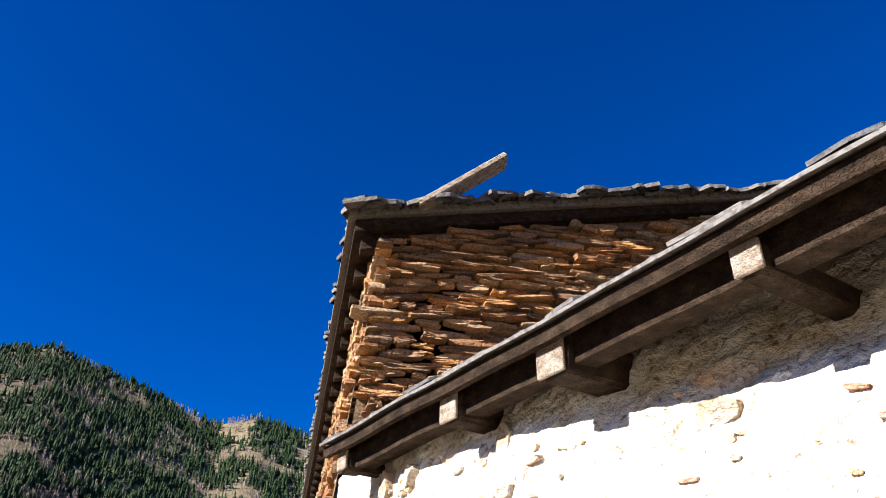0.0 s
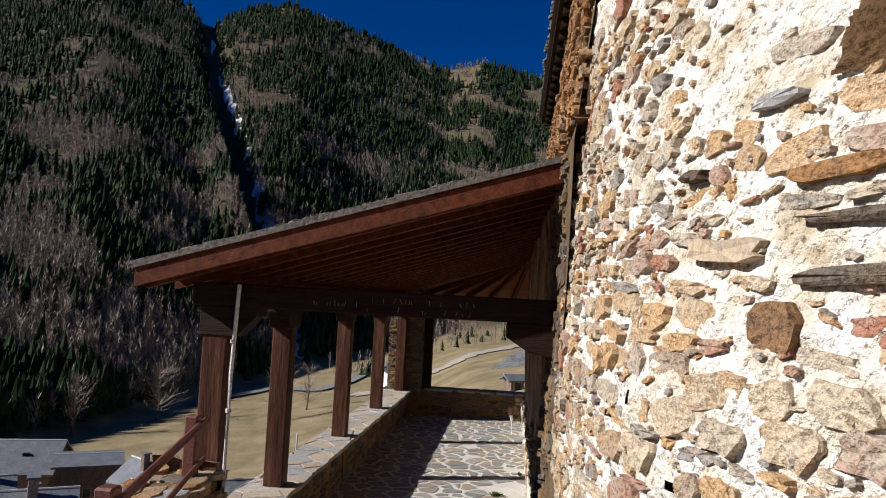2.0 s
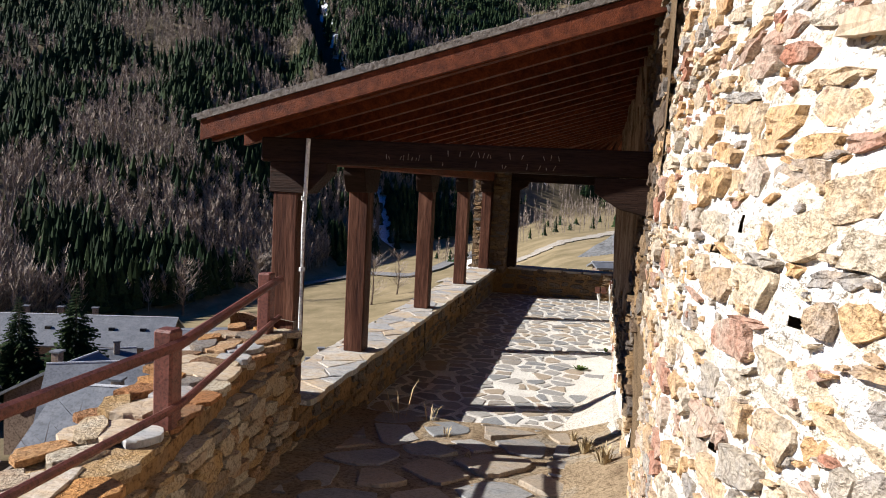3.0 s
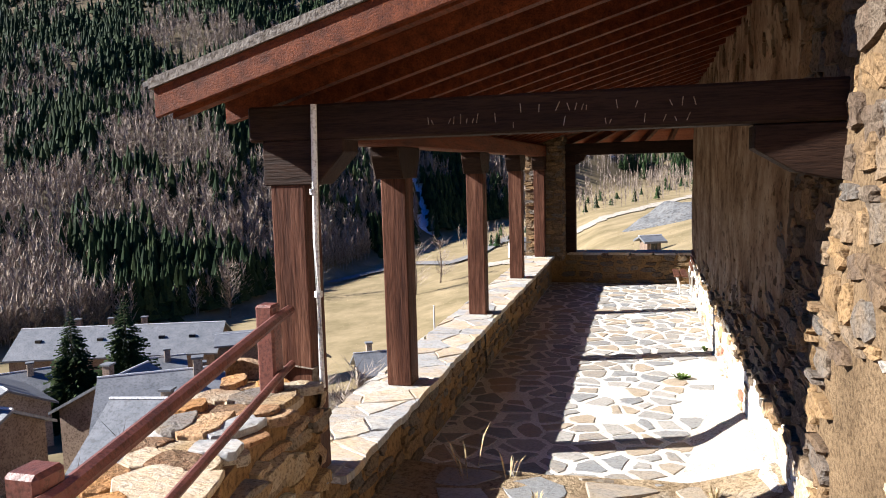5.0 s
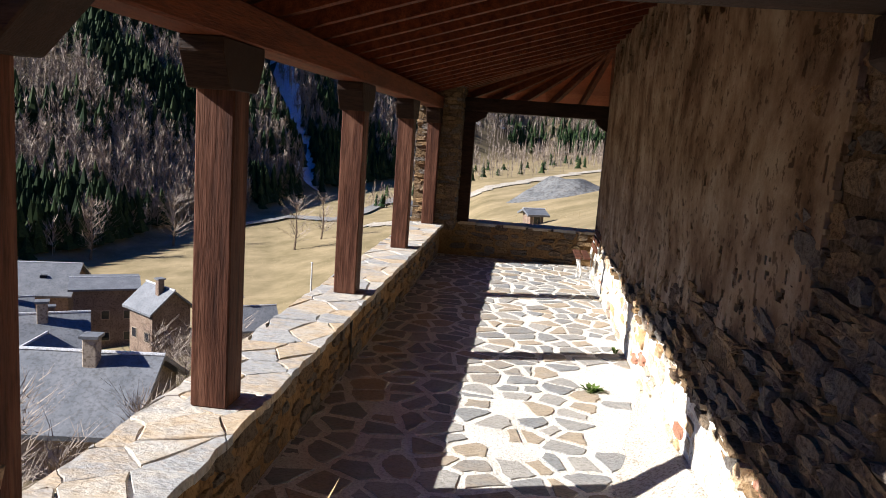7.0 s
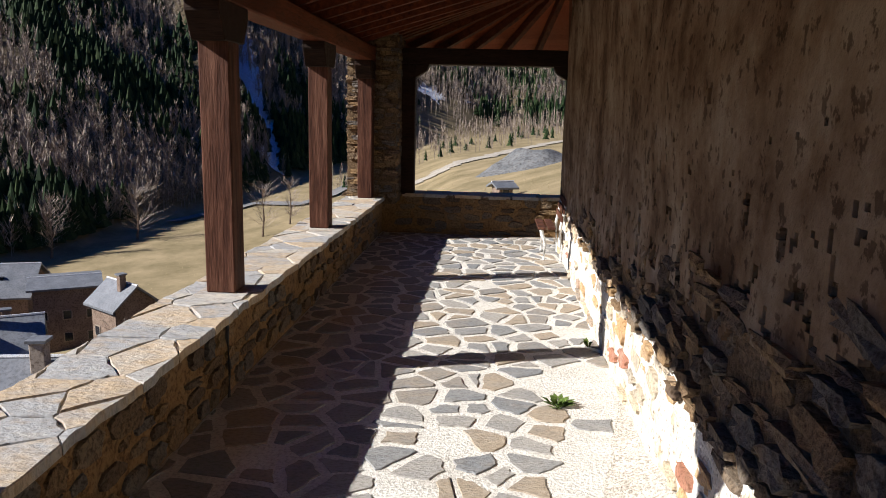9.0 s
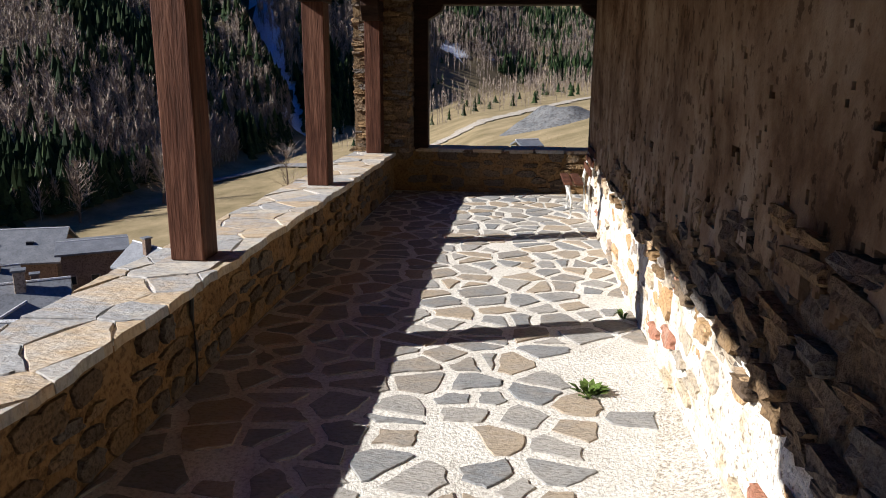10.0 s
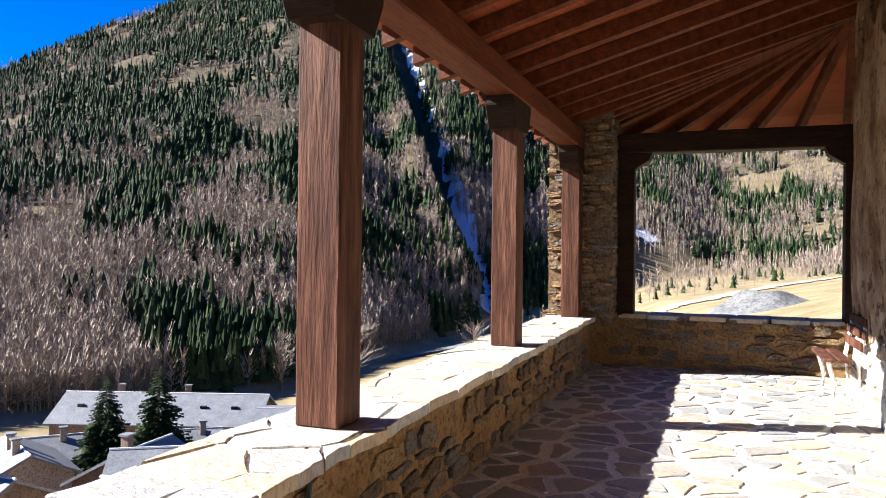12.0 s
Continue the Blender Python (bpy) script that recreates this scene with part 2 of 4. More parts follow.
def stone_mesh(mat, flat=False):
    """One of sixteen uneven blocks, about 1 x 1 on the face and 1 deep, face towards +z."""
    key = (mat.name, flat, rng.randrange(16))
    if key not in STONES:
        r = random.Random(hash_of(key))
        n = 12 if flat else 8
        ring = []
        for k in range(n):
            a = math.tau * (k + r.uniform(-0.36, 0.36)) / n
            sq = 1 / max(abs(math.cos(a)), abs(math.sin(a)))
            rad = 0.5 * sq ** (0.9 if flat else 0.85 if k % 2 else 0.6) * r.uniform(0.74 if flat else 0.80, 1.04)
            ring.append((math.cos(a) * rad, math.sin(a) * rad))
        vs, fs = [], []
        for s, z in ((1.0, -0.5), (1.0, 0.18 if not flat else 0.35), (0.86 if not flat else 0.96, 0.5)):
            vs += [(x * s, y * s, z + (r.uniform(-0.1, 0.1) if z > 0 else 0)) for x, y in ring]
        vs.append((r.uniform(-0.1, 0.1), r.uniform(-0.1, 0.1), 0.5 + (0 if flat else r.uniform(0, 0.12))))
        for lev in (0, 1):
            for k in range(n):
                fs.append((lev * n + k, lev * n + (k + 1) % n, (lev + 1) * n + (k + 1) % n, (lev + 1) * n + k))
        fs += [(2 * n + k, 2 * n + (k + 1) % n, 3 * n) for k in range(n)]
        STONES[key] = mesh_of("stone", vs, fs, mat)
    return STONES[key]


def hash_of(key):
    return sum(ord(ch) * (i + 3) for i, ch in enumerate(str(key)))


def lay_stones(parent, surface, us, vs, height, width, mat, depth=0.1, proud=0.02, gap=0.015, limit=300, keep=1.0, jitter=4, name="stone", skip=None, order=None, flat=False):
    """Coursed rubble over surface(u, v) -> (point, along, up, out), whose first `limit` pieces are parts and the rest one mesh."""
    spots = []
    v = vs[0]
    while v < vs[1]:
        h = rng.uniform(*height)
        u = us[0] - rng.uniform(0, width[1])
        while u < us[1]:
            w = rng.uniform(*width)
            if rng.random() < keep and us[0] <= u + w / 2 <= us[1] and not (skip and skip(u + w / 2, v + h / 2)):
                spots.append((u + w / 2, v + h / 2 + rng.uniform(-0.2, 0.2) * h, w, h * rng.uniform(0.85, 1.2)))
            u += w
        v += h
    if order:
        spots.sort(key=order)
    rest_v, rest_f = [], []
    for i, (u, v, w, h) in enumerate(spots):
        p, a, b, o = surface(u, v)
        m = Matrix((a, b, o)).transposed().to_4x4()
        m.translation = p + o * (proud * rng.uniform(0.2, 1.3) - depth / 2)
        m = m @ Matrix.Rotation(radians(rng.uniform(-jitter, jitter)), 4, "Z") @ Matrix.Diagonal((max(0.02, w - gap), max(0.015, h - gap), depth, 1))
        me = stone_mesh(mat, flat)
        if i < limit:
            put(name, me, parent, m)
        else:
            k = len(rest_v)
            rest_v += [m @ vv.co for vv in me.vertices]
            rest_f += [tuple(k + q for q in f.vertices) for f in me.polygons]
    if rest_v:
        put(name + "s", mesh_of(name + "s", rest_v, rest_f, mat), parent, kind="stuff")


def lattice(fn, nu, nv, mat, name, close=None):
    vs = [fn(i / nu, j / nv) for j in range(nv + 1) for i in range(nu + 1)]
    fs = [(j * (nu + 1) + i, j * (nu + 1) + i + 1, (j + 1) * (nu + 1) + i + 1, (j + 1) * (nu + 1) + i) for j in range(nv) for i in range(nu)]
    return mesh_of(name, vs, fs, mat)


def interp(x, table):
    if x <= table[0][0]:
        return table[0][1]
    for (a, p), (b, q) in zip(table, table[1:]):
        if x <= b:
            return p + (q - p) * (x - a) / (b - a)
    return table[-1][1]


# ---- ground: one sheet to the horizon ----
RIDGE = [(-180, 10), (-110, 8), (-75, 7), (-60, 7.5), (-51.5, 11.4), (-46, 14.5), (-41, 17.1), (-34.4, 20.0), (-31.8, 21.1), (-28, 20.6), (-24.6, 19.2), (-21, 20.6),
         (-18.3, 21.4), (-12, 19.6), (-6.3, 17.6), (-3.2, 18.4), (0.5, 17.4), (10, 16), (40, 13), (90, 10), (180, 10)]
FOOT = [(-180, 60), (-100, 150), (-60, 150), (-45, 150), (-32, 172), (-25, 205), (-19.5, 245), (-14, 300), (-9, 330), (0, 420), (10, 420), (60, 200), (180, 60)]


def ground_z(x, y):
    r = max(0.1, math.hypot(x, y))
    az = math.degrees(math.atan2(x, y))
    foot = interp(az, FOOT)
    valley = interp(az, [(-180, 6), (-110, -8), (-75, -28), (-32, -30), (-19, -27), (-10, -22), (-3, -12), (2, -9), (12, -3), (40, 8), (180, 6)])
    steep = interp(az, [(-180, 0.0), (-90, 0.4), (-60, 1.0), (-20, 1.0), (-5, 0.7), (20, 0.0), (180, 0.0)])
    slope = interp(r, [(0, -0.6), (4, -0.6), (8, -3.0), (22, -11), (38, -15), (60, -21), (85, -26), (110, -30), (5000, -30)]) / -30
    soft = min(1.0, max(0.0, (r - 6) / 100))
    z = valley * (slope * steep + soft * (1 - steep)) - 0.6 * (1 - soft)
    if r > foot:
        top = 900 * math.tan(radians(interp(az, RIDGE)))
        k = (r - foot) / (900 - foot)
        up = min(1.0, k)
        z = z + (top - z) * (0.8 * up + 0.2 * up * up) if k < 1 else top - (r - 900) * 0.25
        rough = min(1, (r - foot) / 150)
        z += rough * interp(az, [(-14, 9), (-8, 4)]) * noise.noise(Vector((x / 60, y / 60, 3))) * (1 - 0.6 * up)
        gully = az - interp(math.degrees(math.atan2(z, r)), [(-3, -16.5), (3.2, -19.6), (14.5, -23.7), (19.2, -24.6)])
        z += (18 * math.exp(-((gully + 1.7) / 1.1) ** 2) - 20 * math.exp(-(gully / 0.9) ** 2)) * rough * (1 - up * 0.7)
    return z


def cover_of(x, y):
    r, az = math.hypot(x, y), math.degrees(math.atan2(x, y))
    wood = max(0.0, min(1.0, (r - interp(az, FOOT)) / 12)) * interp(az, [(-16, 1.0), (-8, 0.45), (20, 0.45)])
    return max(wood, interp(r, [(60, 0.85), (100, 0.0)]) * interp(az, [(-14, 1.0), (-7, 0.3), (12, 0.3), (30, 1.0)]))


AZ = sorted(set([a for a in range(-180, -64, 4)] + [-64 + 0.75 * i for i in range(107)] + [a for a in range(17, 180, 4)]))
RS = [1, 3, 5, 7, 9, 12, 16, 20, 25, 31, 38, 46, 55, 65, 76, 88, 100] + [112 + 12 * i for i in range(30)] + [480 + 22 * i for i in range(20)] + [960, 1100, 1400, 2000, 3000]
gv = [(0, 0, -0.6)] + [(r * math.sin(radians(a)), r * math.cos(radians(a)), 0) for r in RS for a in AZ]
gv = [(x, y, ground_z(x, y)) for x, y, _ in gv]
NA = len(AZ)
gf = [(0, 1 + (i + 1) % NA, 1 + i) for i in range(NA)]
for j in range(len(RS) - 1):
    for i in range(NA):
        a, b = 1 + j * NA + i, 1 + j * NA + (i + 1) % NA
        gf.append((a, b, b + NA, a + NA))
gme = mesh_of("ground", gv, gf, M_GROUND, True)
cov = gme.attributes.new("cover", "FLOAT", "POINT")
cov.data.foreach_set("value", [cover_of(v[0], v[1]) for v in gv])
put("ground", gme, label="valley meadow and mountain slopes of dry grass and forest soil", category="ground", kind="structure")


def polar(az, r, lift=0.0):
    x, y = r * math.sin(radians(az)), r * math.cos(radians(az))
    return Vector((x, y, ground_z(x, y) + lift))


def ribbon(name, pts, width, mat, lift, label, category, ragged=0.0):
    """A strip laid on the hillside through (azimuth, distance) pairs; width in metres, per point."""
    vs, fs = [], []
    fine = []
    for (a, b) in zip(pts, pts[1:]):
        for k in range(14):
            fine.append([p + (q - p) * k / 14 for p, q in zip(a, b)])
    for i, (az, r, w) in enumerate(fine):
        p = polar(az, r)
        q = polar(*fine[min(i + 1, len(fine) - 1)][:2]) - polar(*fine[max(i - 1, 0)][:2])
        side = Vector((q.y, -q.x, 0)).normalized()
        for s in (-1, -0.33, 0.33, 1):
            e = p + side * s * w * (1 + ragged * rng.uniform(-1, 1))
            vs.append((e.x, e.y, ground_z(e.x, e.y) + lift))
    for i in range(len(fine) - 1):
        fs += [(4 * i + k, 4 * i + k + 1, 4 * i + 5 + k, 4 * i + 4 + k) for k in range(3)]
    put(name, mesh_of(name, vs, fs, mat, True), label=label, category=category, kind="structure")


ribbon("snow_gully", [(-24.5, 870, 2.2), (-23.6, 700, 2.6), (-21.7, 520, 3.0), (-19.5, 400, 3.4), (-17.7, 320, 4.6), (-16.4, 280, 5.5)], 1, M_SNOW, 0.6, "steep gully of old blue shaded snow on the mountain", "snow", 0.5)
ribbon("road", [(-24, 200, 2.0), (-18, 222, 2.2), (-14.6, 205, 2.4), (-12.6, 215, 2.5), (-10, 250, 2.5), (-7, 290, 2.5)], 1, M_ROAD, 0.5, "grey valley road winding past the meadow", "road")
ribbon("track", [(-12, 190, 3.5), (-8, 182, 4), (-4.4, 188, 4.5), (0, 208, 5), (5.4, 242, 5), (10, 265, 4)], 1, M_TRACK, 0.25, "pale gravel track crossing the far slope", "track", 0.45)
for az0, r0, w0 in ((-2.5, 440, 9), (-5, 420, 8), (3.5, 470, 7), (-9, 380, 7), (-38, 240, 6), (-14, 420, 7)):
    ribbon("snow_patch", [(az0 - 1, r0, 1), (az0, r0 + 4, w0), (az0 + 1.2, r0 + 2, 1)], 1, M_SNOW, 0.8, "patch of melting snow on the slope", "snow", 0.6)


# ---- forest ----
def conifer(vs, fs, p, h, w, r):
    tiers = 3
    n = 6
    for t in range(tiers):
        z0, z1 = h * (0.12 + 0.27 * t), h * (0.5 + 0.25 * t)
        rad = w * (1 - 0.28 * t)
        k = len(vs)
        a0 = r.uniform(0, 6)
        vs += [(p.x + rad * r.uniform(0.7, 1.15) * math.cos(a0 + i * math.tau / n), p.y + rad * r.uniform(0.7, 1.15) * math.sin(a0 + i * math.tau / n), p.z + z0 - r.uniform(0, 0.06) * h) for i in range(n)]
        vs.append((p.x, p.y, p.z + z1))
        fs += [(k + i, k + (i + 1) % n, k + n) for i in range(n)]


def bare(vs, fs, p, h, w, r, twigs=34):
    k = len(vs)
    t = 0.013 * h
    vs += [(p.x - t, p.y, p.z), (p.x + t, p.y, p.z), (p.x, p.y, p.z + h)]
    fs.append((k, k + 1, k + 2))
    for _ in range(twigs):
        a, z = r.uniform(0, math.tau), r.uniform(0.15, 0.85) * h
        reach = w * r.uniform(0.3, 1.0) * (1.15 - z / h * 0.75)
        c, s = math.cos(a), math.sin(a)
        sx, sy = -s * 0.015 * h, c * 0.015 * h
        f = r.uniform(0.0, 0.45)
        rise = h * r.uniform(0.14, 0.34)
        b = (p.x + c * reach * f, p.y + s * reach * f, p.z + z + rise * f)
        k = len(vs)
        vs += [(b[0] + sx, b[1] + sy, b[2]), (b[0] - sx, b[1] - sy, b[2] + 0.012 * h), (p.x + c * reach, p.y + s * reach, p.z + z + rise)]
        fs.append((k, k + 1, k + 2))


fr = random.Random(11)
cv, cf, bv, bf = [], [], [], []
for _ in range(39000):
    az = fr.uniform(-64, 16)
    foot = interp(az, FOOT)
    r = math.sqrt(fr.uniform(foot ** 2, 905 ** 2)) if fr.random() < 0.6 else foot + 3 + (fr.random() ** 1.5) * 300
    p = polar(az, r)
    el = math.degrees(math.atan2(p.z, r))
    gul = az - interp(el, [(-3, -16.6), (3.2, -19.6), (14.5, -23.7), (19.2, -24.6)])
    if abs(gul) < 0.5 and az > -27:
        continue
    spot = noise.noise(Vector((p.x / 40, p.y / 40, 9)))
    if az > -8 and (r < 560 and spot > 0.12 or r < 425):
        continue
    low = max(0.0, 1 - (r - foot) / 330)
    clump = noise.noise(Vector((p.x / 45, p.y / 45, 1))) + 0.4 * noise.noise(Vector((p.x / 14, p.y / 14, 5)))
    if 0.55 * low + 1.5 * clump + fr.uniform(-0.25, 0.25) > 0.28:
        bare(bv, bf, p, fr.uniform(5, 10), fr.uniform(2.0, 3.6), fr)
    else:
        conifer(cv, cf, p, fr.uniform(5, 12), fr.uniform(1.7, 3.0), fr)
for _ in range(4600):
    az = fr.uniform(-13, 12)
    r = fr.uniform(300, 600)
    p = polar(az, r)
    if noise.noise(Vector((p.x / 25, p.y / 25, 4))) > (0.2 if r < 400 else -0.35):
        bare(bv, bf, p, fr.uniform(5, 11), fr.uniform(0.9, 1.8), fr, 18)
for _ in range(2600):
    az = fr.uniform(-14, 11)
    r = fr.uniform(215, 440)
    p = polar(az, r)
    edge = interp(az, [(-14, 230), (-4.4, 205), (0, 226), (5.4, 262), (11, 290)])
    if r < edge or noise.noise(Vector((p.x / 30, p.y / 18, 6))) < (0.02 if r < edge + 45 else 0.28):
        continue
    if fr.random() < 0.12:
        conifer(cv, cf, p, fr.uniform(2, 5), fr.uniform(0.8, 1.5), fr)
    else:
        bare(bv, bf, p, fr.uniform(2.0, 6.5), fr.uniform(0.8, 1.6), fr, 16)
for _ in range(380):
    az = fr.uniform(-12, 11)
    p = polar(az, fr.uniform(430, 520))
    conifer(cv, cf, p, fr.uniform(5, 11), fr.uniform(1.6, 2.6), fr)
tv, tf = [], []
for _ in range(5200):
    near = fr.random() < 0.4
    az = fr.uniform(-7, 11) if near else fr.uniform(-34, -6)
    r = fr.uniform(60, 215) if near else fr.uniform(95, 240)
    if r < interp(az, FOOT) - 4:
        p = polar(az, r, -0.05)
        if noise.noise(Vector((p.x / 12, p.y / 12, 8))) > -0.1:
            bare(tv, tf, p, fr.uniform(0.25, 0.8), fr.uniform(0.25, 0.6), fr, 6)
put("dry_tussocks", mesh_of("dry_tussocks", tv, tf, M_DRY), label="straw-coloured grass tussocks scattered over the meadow", category="grass", kind="stuff")
put("conifer_forest", mesh_of("conifer_forest", cv, cf, M_FIR), label="dense dark green conifers over the mountain slopes", category="forest", kind="stuff")
put("bare_woodland", mesh_of("bare_woodland", bv, bf, M_BARE), label="leafless grey-brown winter trees along the slope foot", category="forest", kind="stuff")


def bare_tree(p, h, w, seed, label, twigs=70):
    r = random.Random(seed)
    tree = thing("bare_tree", p, label, "tree")
    part("trunk", tube([(0, 0, -0.3), (0.03 * h, 0, 0.3 * h), (0, 0.02 * h, 0.75 * h)], [0.022 * h, 0.015 * h, 0.004 * h], 6), M_BARK, tree)
    vs, fs = [], []
    for _ in range(twigs):
        a, z = r.uniform(0, math.tau), r.uniform(0.12, 0.8) * h
        start = Vector((0.02 * h, 0, z))
        d = Vector((math.cos(a) * w, math.sin(a) * w, h * r.uniform(0.1, 0.35))) * r.uniform(0.5, 1.0) * (1.1 - 0.5 * z / h)
        for k in range(5):
            s = start + d * (k * 0.2)
            e = s + d * r.uniform(0.25, 0.5) + Vector((r.uniform(-1, 1), r.uniform(-1, 1), r.uniform(0, 1))) * 0.09 * h
            n = len(vs)
            g = Vector((-math.sin(a), math.cos(a), 0.3)) * 0.0045 * h * (1.4 - k * 0.2)
            vs += [s - g, s + g, e]
            fs.append((n, n + 1, n + 2))
    put("crown", mesh_of("crown", vs, fs, M_BARE), tree)
    return tree


def spruce(p, h, w, seed):
    r = random.Random(seed)
    tree = thing("spruce", p, "tall dark green spruce beside the village roofs", "tree", "spruces in the village")
    part("trunk", tube([(0, 0, -1), (0, 0, h * 0.9)], [0.02 * h, 0.004 * h], 6), M_BARK, tree)
    vs, fs = [], []
    for t in range(46):
        z = h * (0.07 + 0.92 * t / 46)
        rad = w * (1 - t / 47) ** 0.9 * r.uniform(0.85, 1.1)
        for k in range(34):
            a = r.uniform(0, math.tau)
            L = rad * r.uniform(0.45, 1.12)
            c, sn = math.cos(a), math.sin(a)
            drop = L * r.uniform(0.15, 0.4)
            for side in (-1, 1):
                for q in (0.3, 0.55, 0.8):
                    n = len(vs)
                    b = Vector((c * L * q, sn * L * q, z - drop * q))
                    tip = b + Vector((c * 0.2 - sn * 0.2 * side, sn * 0.2 + c * 0.2 * side, -0.14)) * L * (1.25 - q)
                    g = Vector((c, sn, 0)) * 0.12 * L
                    vs += [b - g, b + g, tip]
                    fs.append((n, n + 1, n + 2))
    put("crown", mesh_of("crown", vs, fs, M_SPRUCE), tree)


def from_eye(eye, az, el, r):
    return Vector((eye[0] + r * math.sin(radians(az)), eye[1] + r * math.cos(radians(az)), eye[2] + r * math.tan(radians(el))))


E12, E65 = (-0.3, 5.09, 1.32), (-0.2, 0.755, 2.136)
for az, el, r, w, sd in ((-44.8, -8.8, 92, 5.4, 1), (-41.3, -8.2, 84, 6.2, 2)):
    top = from_eye(E12, az, el, r)
    g = ground_z(top.x, top.y)
    spruce((top.x, top.y, g), top.z - g, w, sd)

# ---- village ----
def house(ridge_a, ridge_b, half, rise, base, wall_mat, label, chimneys=1, windows=3, category="house"):
    """A gabled house under a slate roof: ridge from a to b (x, y, z), half its width, the roof's rise and its ground height."""
    a, b = Vector(ridge_a), Vector(ridge_b)
    L = (b - a).length
    d = (b - a).normalized()
    rot = math.atan2(d.y, d.x)
    ob = thing("house", (a.x, a.y, base), label, category, "village houses")
    ob.rotation_euler = (0, 0, rot)
    top = a.z - base
    e = top - rise
    part("wall", prism([(-half, 0), (half, 0), (half, e), (0, top - 0.15), (-half, e)], "x", 0.3, L - 0.3), wall_mat, ob)
    for s in (-1, 1):
        o, sl = half + 0.6, rise / half
        roof = part("roof", prism([(0, top + 0.12), (s * o, e - 0.6 * sl + 0.12), (s * o, e - 0.6 * sl - 0.12), (0, top - 0.14)], "x", -0.3, L + 0.3), M_HROOF, ob)
        if L > 20 and s == -1:
            for k in range(6):
                xx = L * (0.1 + 0.15 * k)
                box_bm = one_box((xx, -half * 0.55, top - rise * 0.5), (xx + 0.8, -half * 0.45, top - rise * 0.4 + 0.12))
                part("skylight", box_bm, M_GLASS, roof)
    part("ridge_cap", tube([(-0.32, 0, top + 0.13), (L + 0.32, 0, top + 0.13)], 0.11, 6), M_SNOWMETAL, ob, "pale metal ridge strip")
    for k in range(chimneys):
        xx = L * (0.25 + 0.5 * k / max(1, chimneys))
        ch = part("chimney", one_box((xx, 0.3, top - 1.0), (xx + 0.7, 1.0, top + 1.1), bevel=0.04), wall_mat, ob)
        part("chimney_cap", one_box((xx - 0.12, 0.18, top + 1.1), (xx + 0.82, 1.12, top + 1.25)), M_HROOF, ch)
    for lev in range(max(1, int(e / 2.8))):
        for k in range(windows):
            xx = L * (k + 0.5) / windows
            for s in (-1, 1):
                w = part("window", one_box((xx - 0.55, s * half - 0.06, 0.9 + lev * 2.8), (xx + 0.55, s * half + 0.06, 2.1 + lev * 2.8)), M_OLDWOOD, ob)
                part("pane", one_box((xx - 0.42, s * half - 0.08, 1.0 + lev * 2.8), (xx + 0.42, s * half + 0.08, 2.0 + lev * 2.8)), M_GLASS, w)
    return ob


A, B = from_eye(E12, -47.2, -10.0, 121), from_eye(E12, -33.6, -11.0, 110)
house(A, (B.x, B.y, A.z), 5.5, 3.0, -31, M_HBRICK, "long three-storey house with a grey slate roof and skylights", 3, 9)
A = from_eye(E65, -33.0, -12.0, 104)
B = from_eye(E65, -28.7, -11.6, 104)
house((A.x, A.y, A.z), (B.x, B.y, A.z), 4.0, 0.5, -31, M_HBRICK, "flat-topped dark brick house beside the meadow", 0, 3)
A = from_eye(E12, -44.1, -14.6, 62)
house(A, (A.x - 0.5, A.y + 6.5, A.z), 4.4, 2.3, -25, M_HBRICK, "brown gabled house with a sunlit slate roof", 1, 2)
A = from_eye(E65, -26.2, -13.0, 85)
house(A, (A.x - 4.6, A.y + 3, A.z), 2.3, 1.9, -27, M_HBRICK, "small stone house with a steep slate roof", 1, 2)
A = from_eye(E65, -32.0, -14.4, 60)
house(A, (A.x - 8.5, A.y - 5.3, A.z), 5.0, 2.6, -23, M_HWALL, "rendered house with a broad blue-grey slate roof", 1, 2)
A = from_eye(E65, -27.0, -17.6, 40)
house(A, (A.x - 11, A.y - 2, A.z), 4.2, 2.2, -18, M_HWALL, "house with a wide pale slate roof below the terrace", 1, 2)
A = from_eye(E12, -40.5, -17.6, 48)
house(A, (A.x - 1, A.y + 6, A.z), 3.0, 1.6, -20, M_HWALL, "rendered village house with a sunlit slate roof", 1, 2)
A = from_eye(E12, -49.5, -14.0, 80)
house(A, (A.x - 9, A.y + 5, A.z), 4.0, 2.0, -28, M_HWALL, "pale village house with a low slate roof", 2, 2)
for az, el, r, wl, txt in ((-50.5, -15.4, 58, M_HBRICK, "brown village house with a dark slate roof"), (-46.3, -12.9, 96, M_HWALL, "pale house in front of the long house"), (-37.0, -13.2, 92, M_HWALL, "small pale house below the long house"), (-34.6, -14.6, 76, M_HBRICK, "narrow dark house with a slate roof")):
    A = from_eye(E12, az, el, r)
    t = radians(az + (55 if r < 60 else 0))
    house(A, (A.x - 6.5 * math.cos(t), A.y + 6.5 * math.sin(t), A.z), 3.2, 1.7, ground_z(A.x, A.y) - 1.5, wl, txt, 1, 2)
A = from_eye(E65, -22.5, -14.2, 90)
house(A, (A.x + 5, A.y + 3, A.z), 3.0, 1.8, -27, M_HWALL, "low pale house at the meadow edge", 1, 2)
A = from_eye(E65, -9.8, -5.6, 190)
house(A, (A.x + 3, A.y + 3, A.z), 2.2, 0.6, A.z - 5, M_WHITE, "small white transformer hut by the road", 0, 1, "hut")
